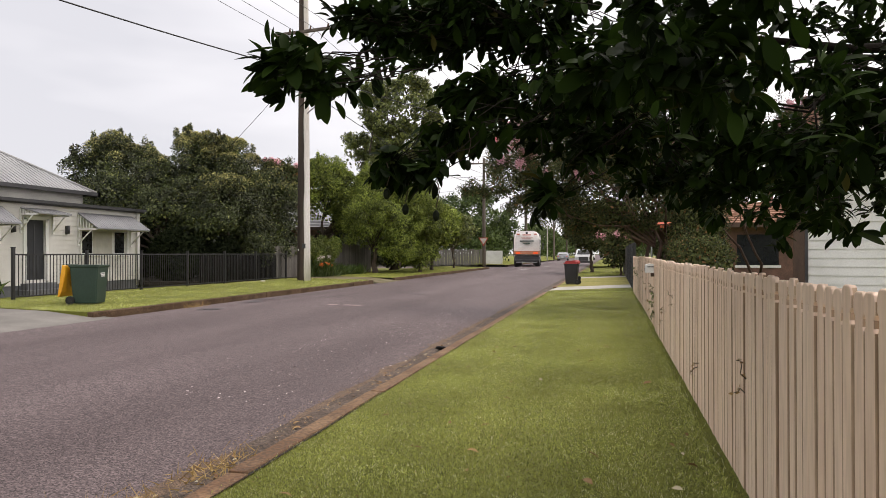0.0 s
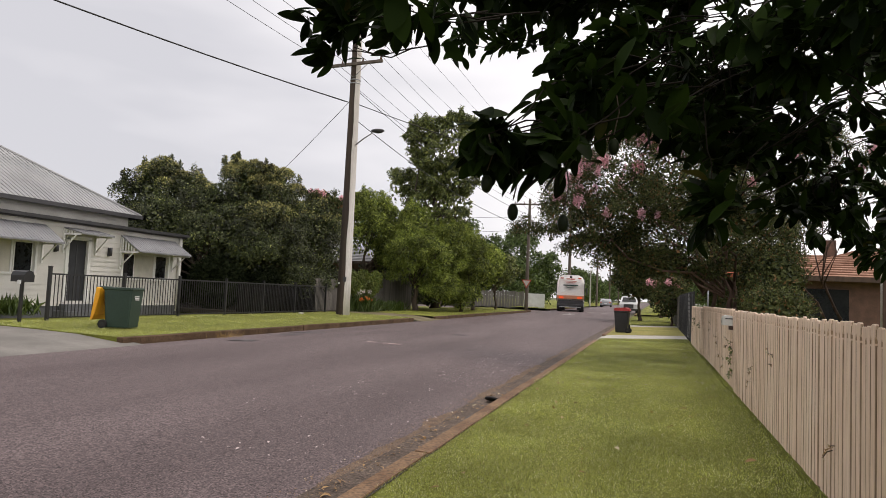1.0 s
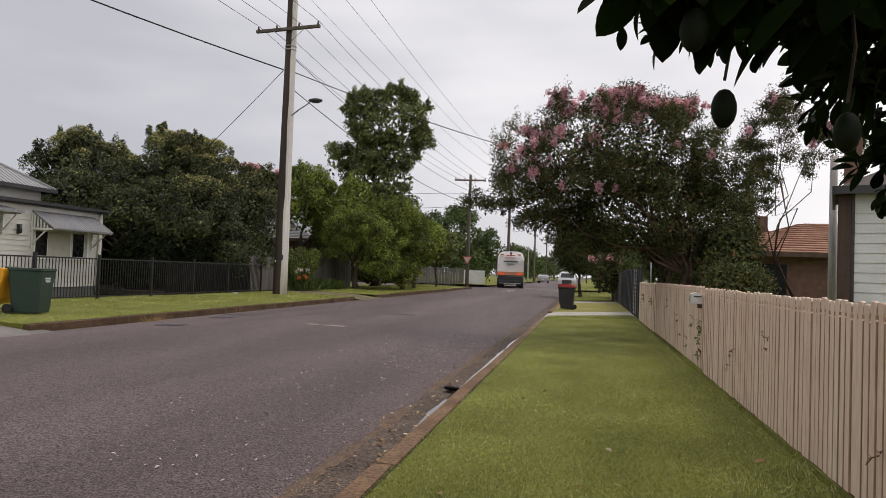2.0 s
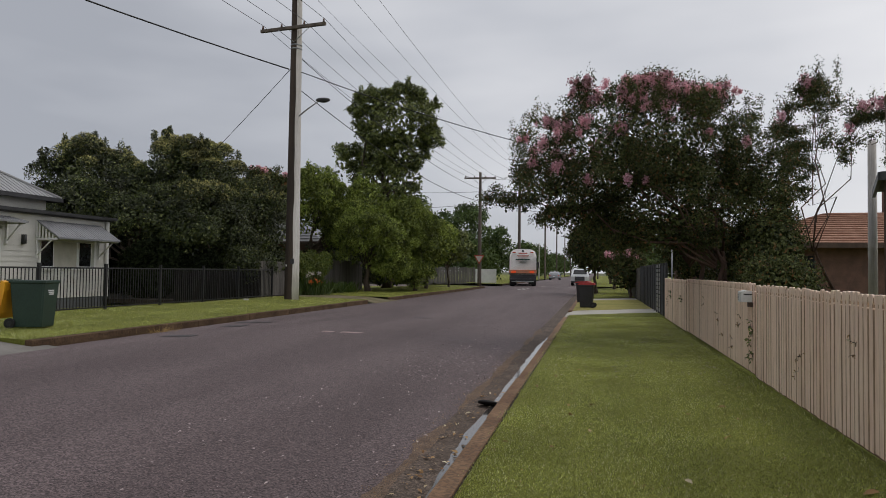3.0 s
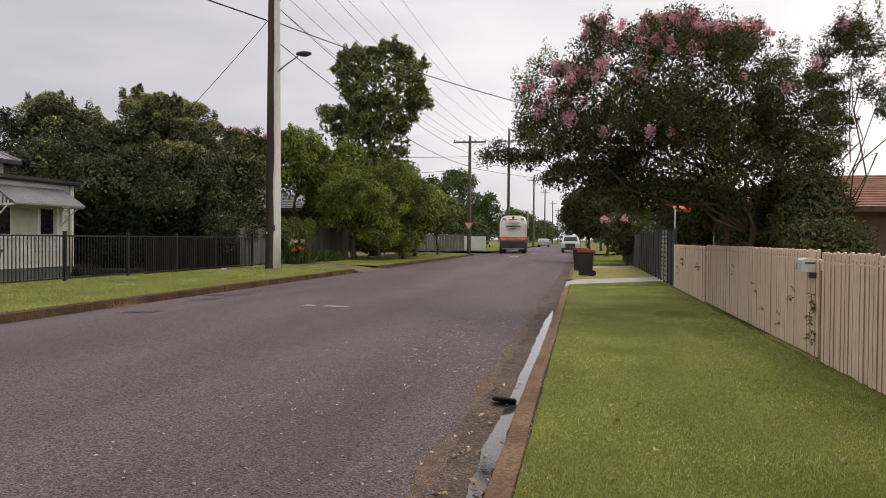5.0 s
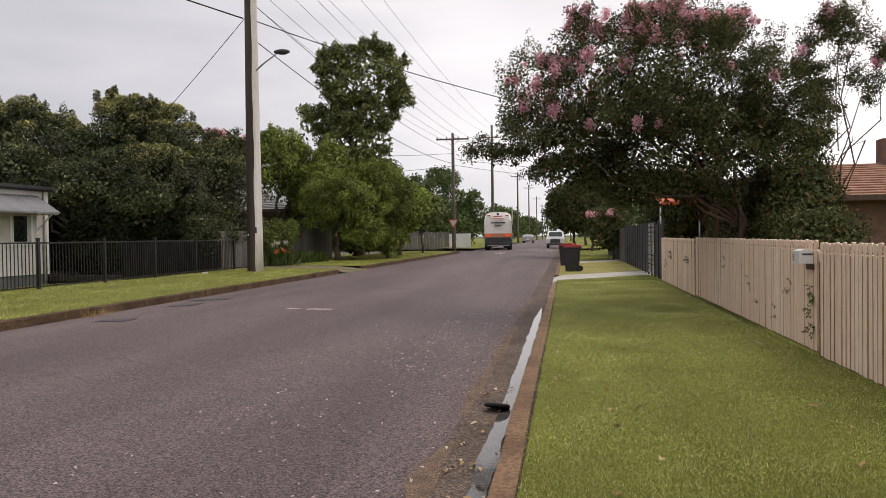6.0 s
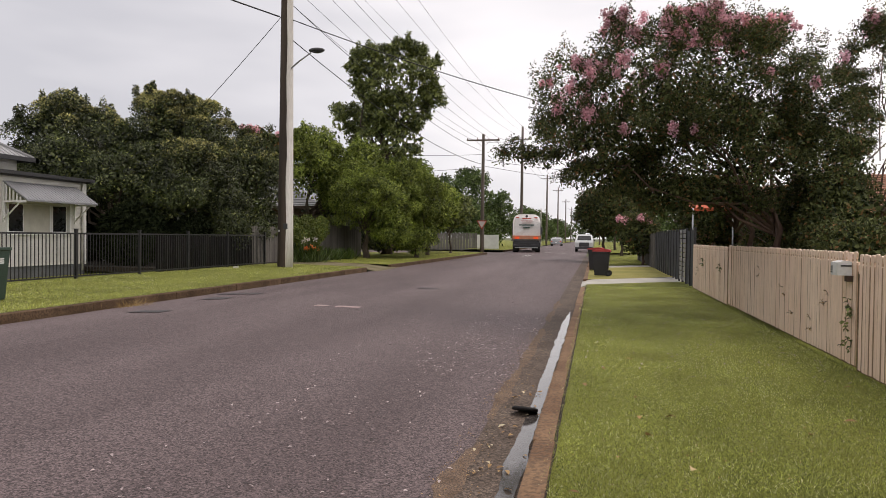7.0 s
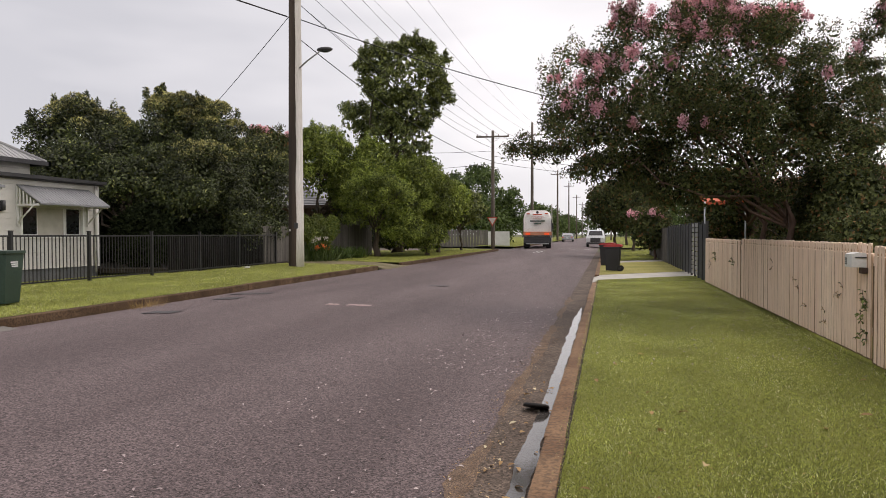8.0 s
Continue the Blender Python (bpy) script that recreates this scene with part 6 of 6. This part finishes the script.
# ---- the avocado tree over the fence ----
def avocado():
    rng = np.random.default_rng(61)
    e = tagged(empty("avocado_tree", (2.2, 6.5, 0.15)), "dark leafy avocado tree hanging low over the fence", "tree")
    items = [([(0, 0, -0.1), (0.05, -0.05, 0.9), (-0.05, 0.02, 1.9), (-0.1, 0, 2.6)], [0.17, 0.14, 0.12, 0.1], 10)]
    part("trunk", tubes("trunk", items), M_BARK, e)
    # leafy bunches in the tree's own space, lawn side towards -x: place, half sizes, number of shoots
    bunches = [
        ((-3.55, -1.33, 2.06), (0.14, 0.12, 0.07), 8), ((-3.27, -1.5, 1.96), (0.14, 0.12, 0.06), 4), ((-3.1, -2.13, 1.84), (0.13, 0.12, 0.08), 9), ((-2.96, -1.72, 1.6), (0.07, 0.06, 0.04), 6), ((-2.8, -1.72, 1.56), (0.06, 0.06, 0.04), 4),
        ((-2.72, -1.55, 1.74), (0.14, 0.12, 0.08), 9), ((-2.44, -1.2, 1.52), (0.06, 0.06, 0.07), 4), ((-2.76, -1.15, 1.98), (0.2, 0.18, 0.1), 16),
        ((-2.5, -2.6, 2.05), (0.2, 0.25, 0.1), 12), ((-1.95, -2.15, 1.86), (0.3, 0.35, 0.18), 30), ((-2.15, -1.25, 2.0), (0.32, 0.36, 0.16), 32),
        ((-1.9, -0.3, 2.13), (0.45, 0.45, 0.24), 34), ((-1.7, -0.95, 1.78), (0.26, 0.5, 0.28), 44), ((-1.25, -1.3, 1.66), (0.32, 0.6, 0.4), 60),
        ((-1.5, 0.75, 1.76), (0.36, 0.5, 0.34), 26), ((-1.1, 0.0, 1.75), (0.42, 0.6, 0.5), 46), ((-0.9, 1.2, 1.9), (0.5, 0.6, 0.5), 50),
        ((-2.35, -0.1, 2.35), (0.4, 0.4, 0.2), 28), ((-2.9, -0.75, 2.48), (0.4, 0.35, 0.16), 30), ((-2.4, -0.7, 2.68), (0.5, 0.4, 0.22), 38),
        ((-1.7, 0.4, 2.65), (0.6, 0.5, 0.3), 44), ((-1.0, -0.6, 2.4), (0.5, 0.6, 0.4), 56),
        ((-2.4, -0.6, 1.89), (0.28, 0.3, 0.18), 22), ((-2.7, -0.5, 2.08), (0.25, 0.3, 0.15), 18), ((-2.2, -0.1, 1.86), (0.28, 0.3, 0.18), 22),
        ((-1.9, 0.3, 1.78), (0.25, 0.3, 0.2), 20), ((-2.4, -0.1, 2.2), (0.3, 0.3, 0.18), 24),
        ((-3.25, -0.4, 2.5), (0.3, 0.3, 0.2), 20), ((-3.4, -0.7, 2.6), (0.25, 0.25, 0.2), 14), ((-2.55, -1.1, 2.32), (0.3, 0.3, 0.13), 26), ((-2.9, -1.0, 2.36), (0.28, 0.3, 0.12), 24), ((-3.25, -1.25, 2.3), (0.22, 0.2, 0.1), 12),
        # unseen crown over the near fence and behind it, added for shade and fullness
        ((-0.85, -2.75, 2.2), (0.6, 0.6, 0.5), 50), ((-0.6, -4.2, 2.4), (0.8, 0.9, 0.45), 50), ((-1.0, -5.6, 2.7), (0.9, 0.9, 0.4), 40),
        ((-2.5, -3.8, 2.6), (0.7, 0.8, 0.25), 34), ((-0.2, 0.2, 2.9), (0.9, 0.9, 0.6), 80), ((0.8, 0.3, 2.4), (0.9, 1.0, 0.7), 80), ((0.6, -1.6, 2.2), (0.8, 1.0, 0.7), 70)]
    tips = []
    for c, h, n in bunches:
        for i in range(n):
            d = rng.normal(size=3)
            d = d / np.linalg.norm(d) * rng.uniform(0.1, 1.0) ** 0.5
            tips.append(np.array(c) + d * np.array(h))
    # the branch that reaches over the lawn
    spine = [(-0.08, 0.0, 2.35), (-1.0, -0.3, 2.3), (-1.5, -0.6, 2.3), (-1.9, -0.75, 2.3), (-2.2, -0.9, 2.28), (-2.5, -1.05, 2.27)]
    b = part("branch", tubes("branch", [(spine, [0.04, 0.024, 0.015, 0.009, 0.005, 0.003], 7)]), M_BACKLITBARK, e)
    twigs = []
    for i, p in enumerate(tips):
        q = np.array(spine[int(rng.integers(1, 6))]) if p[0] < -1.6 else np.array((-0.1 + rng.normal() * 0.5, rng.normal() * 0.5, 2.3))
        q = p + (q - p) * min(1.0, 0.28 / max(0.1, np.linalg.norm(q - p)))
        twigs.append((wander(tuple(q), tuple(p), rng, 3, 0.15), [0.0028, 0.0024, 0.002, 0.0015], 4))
    tagged(part("twig_growth", tubes("twig_growth", twigs), M_BACKLITBARK, b), kind="stuff")
    for k in range(6):
        q = tips[int(rng.integers(150, 330))]
        part("limb", tubes("limb", [(wander((-0.08, 0, 2.3), tuple(q), rng, 5, 0.12), [0.026, 0.02, 0.014, 0.009, 0.006, 0.003], 6)]), M_BACKLITBARK, e)
    P, D, N, L = [], [], [], []
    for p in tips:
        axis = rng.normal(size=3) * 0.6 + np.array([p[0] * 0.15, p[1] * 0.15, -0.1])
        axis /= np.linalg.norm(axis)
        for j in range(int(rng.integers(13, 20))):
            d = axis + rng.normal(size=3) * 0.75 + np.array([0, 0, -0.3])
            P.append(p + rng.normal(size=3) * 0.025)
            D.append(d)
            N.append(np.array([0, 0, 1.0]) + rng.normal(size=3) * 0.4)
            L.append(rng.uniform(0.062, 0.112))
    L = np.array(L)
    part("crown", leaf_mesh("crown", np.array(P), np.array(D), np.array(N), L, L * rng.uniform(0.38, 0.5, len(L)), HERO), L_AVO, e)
    for k in range(15):
        q = tips[int(rng.integers(20, 56))] if k < 9 else tips[int(rng.integers(0, 500))]
        ln = rng.uniform(0.06, 0.13)
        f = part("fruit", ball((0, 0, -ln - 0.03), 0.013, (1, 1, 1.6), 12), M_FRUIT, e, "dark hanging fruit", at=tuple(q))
        part("stalk", tubes("stalk", [([(0, 0, 0), (0.01, 0.01, -ln / 2), (0, 0, -ln)], [0.002, 0.002, 0.002], 4)]), M_BARK, f)


avocado()


# ---- grass, litter and small things ----
def blades(name, x0, x1, y0, y1, n, h, seed, zf, label):
    rng = np.random.default_rng(seed)
    # more blades where the walk passes nearest
    y = y0 + (y1 - y0) * rng.random(n) ** 1.6
    x = rng.uniform(x0, x1, n)
    z = np.array([zf(a, b) for a, b in zip(x, y)])
    P = np.column_stack([x, y, z - 0.004])
    D = unit(np.column_stack([rng.normal(size=n) * 0.6, rng.normal(size=n) * 0.6, np.ones(n)]))
    L = h * rng.uniform(0.5, 1.2, n)
    return tagged(part(name, leaf_mesh(name, P, D, rng.normal(size=(n, 3)), L, np.full(n, 0.004), BLADE), M_BLADE), label, "grass", kind="stuff")


blades("grass_blades", KR + 0.1, FENCE_X - 0.06, 3.0, 25.5, 760000, 0.019, 71, verge_z, "short mown green grass blades on the verge")
blades("grass_tufts", KR + 0.1, KR + 0.18, 3.0, 26.0, 5000, 0.028, 72, verge_z, "grass tufts creeping over the kerb")
blades("grass_blades", -14.6, KL - 0.1, 14.1, 31.0, 60000, 0.05, 73, verge_z, "grass blades on the verge across the road")
blades("grass_tufts", FENCE_X - 0.16, FENCE_X - 0.02, 3.0, 25.0, 3000, 0.05, 74, verge_z, "long grass along the foot of the fence")


def litter(name, n, x0, x1, y0, y1, size, mat, seed, zf, label):
    rng = np.random.default_rng(seed)
    x, y = rng.uniform(x0, x1, n), rng.uniform(y0, y1, n)
    z = np.array([zf(a, b) for a, b in zip(x, y)]) + 0.012
    D = np.column_stack([rng.normal(size=(n, 2)), rng.normal(size=n) * 0.08])
    N = np.column_stack([rng.normal(size=(n, 2)) * 0.25, np.ones(n)])
    L = size * rng.uniform(0.6, 1.3, n)
    return tagged(part(name, leaf_mesh(name, np.column_stack([x, y, z]), D, N, L, L * 0.5, FULL), mat), label, "leaf litter", kind="stuff")


litter("fallen_leaves", 55, KR + 0.2, FENCE_X - 0.1, 3.5, 14, 0.075, L_LITTER, 81, lambda x, y: verge_z(x, y) + 0.012, "yellow and brown fallen leaves on the lawn")
litter("fallen_petals", 420, KR + 0.2, FENCE_X - 0.1, 13, 23, 0.035, L_PETAL, 82, lambda x, y: verge_z(x, y) + 0.01, "pale fallen petals on the lawn")
litter("fallen_petals", 520, -4.6, KR - 0.42, 8, 22, 0.032, L_PETAL, 83, road_z, "pale fallen petals on the asphalt")
litter("fallen_petals", 420, -3.7, KR - 0.45, 13.0, 18.5, 0.034, L_PETAL, 88, road_z, "drift of pale fallen petals on the asphalt")
litter("gutter_leaves", 160, KR - 0.4, KR - 0.02, 3.5, 13, 0.05, L_LITTER, 84, lambda x, y: 0.01, "dry brown leaves caught in the gutter")
litter("gutter_leaves", 230, KR - 0.5, KR - 0.05, 4.9, 5.7, 0.05, L_LITTER, 85, lambda x, y: 0.012 + 0.02 * math.sin(y * 3) ** 2, "heap of dry leaves in the gutter")

litter("gutter_grit", 2000, KR - 0.56, KR - 0.24, 3.2, 17, 0.013, L_LITTER, 86, lambda x, y: max(0.004, road_z(x, y)), "small stones and bits of bark in the gutter")
litter("lawn_litter", 500, KR + 0.15, FENCE_X - 0.1, 3.2, 12, 0.016, L_LITTER, 87, lambda x, y: verge_z(x, y) + 0.014, "tiny dry leaf scraps on the lawn")


def dry_tuft(x, y, n, h, seed):
    rng = np.random.default_rng(seed)
    P = np.column_stack([x + rng.normal(size=n) * 0.12, y + rng.normal(size=n) * 0.22, np.full(n, 0.01)])
    D = np.column_stack([rng.normal(size=n), rng.normal(size=n), rng.uniform(0.2, 1.2, n)])
    L = h * rng.uniform(0.5, 1.2, n)
    me = leaf_mesh("dry_grass_tuft", P, D, rng.normal(size=(n, 3)), L, np.full(n, 0.008), BLADE)
    tagged(part("dry_grass_tuft", me, L_DRYGRASS), "dry yellow grass tuft growing at the kerb", "grass", kind="stuff")


dry_tuft(KR - 0.35, 5.25, 500, 0.16, 91)
dry_tuft(KR - 0.3, 6.3, 200, 0.1, 92)
dry_tuft(KL + 0.1, 17.3, 400, 0.3, 93)
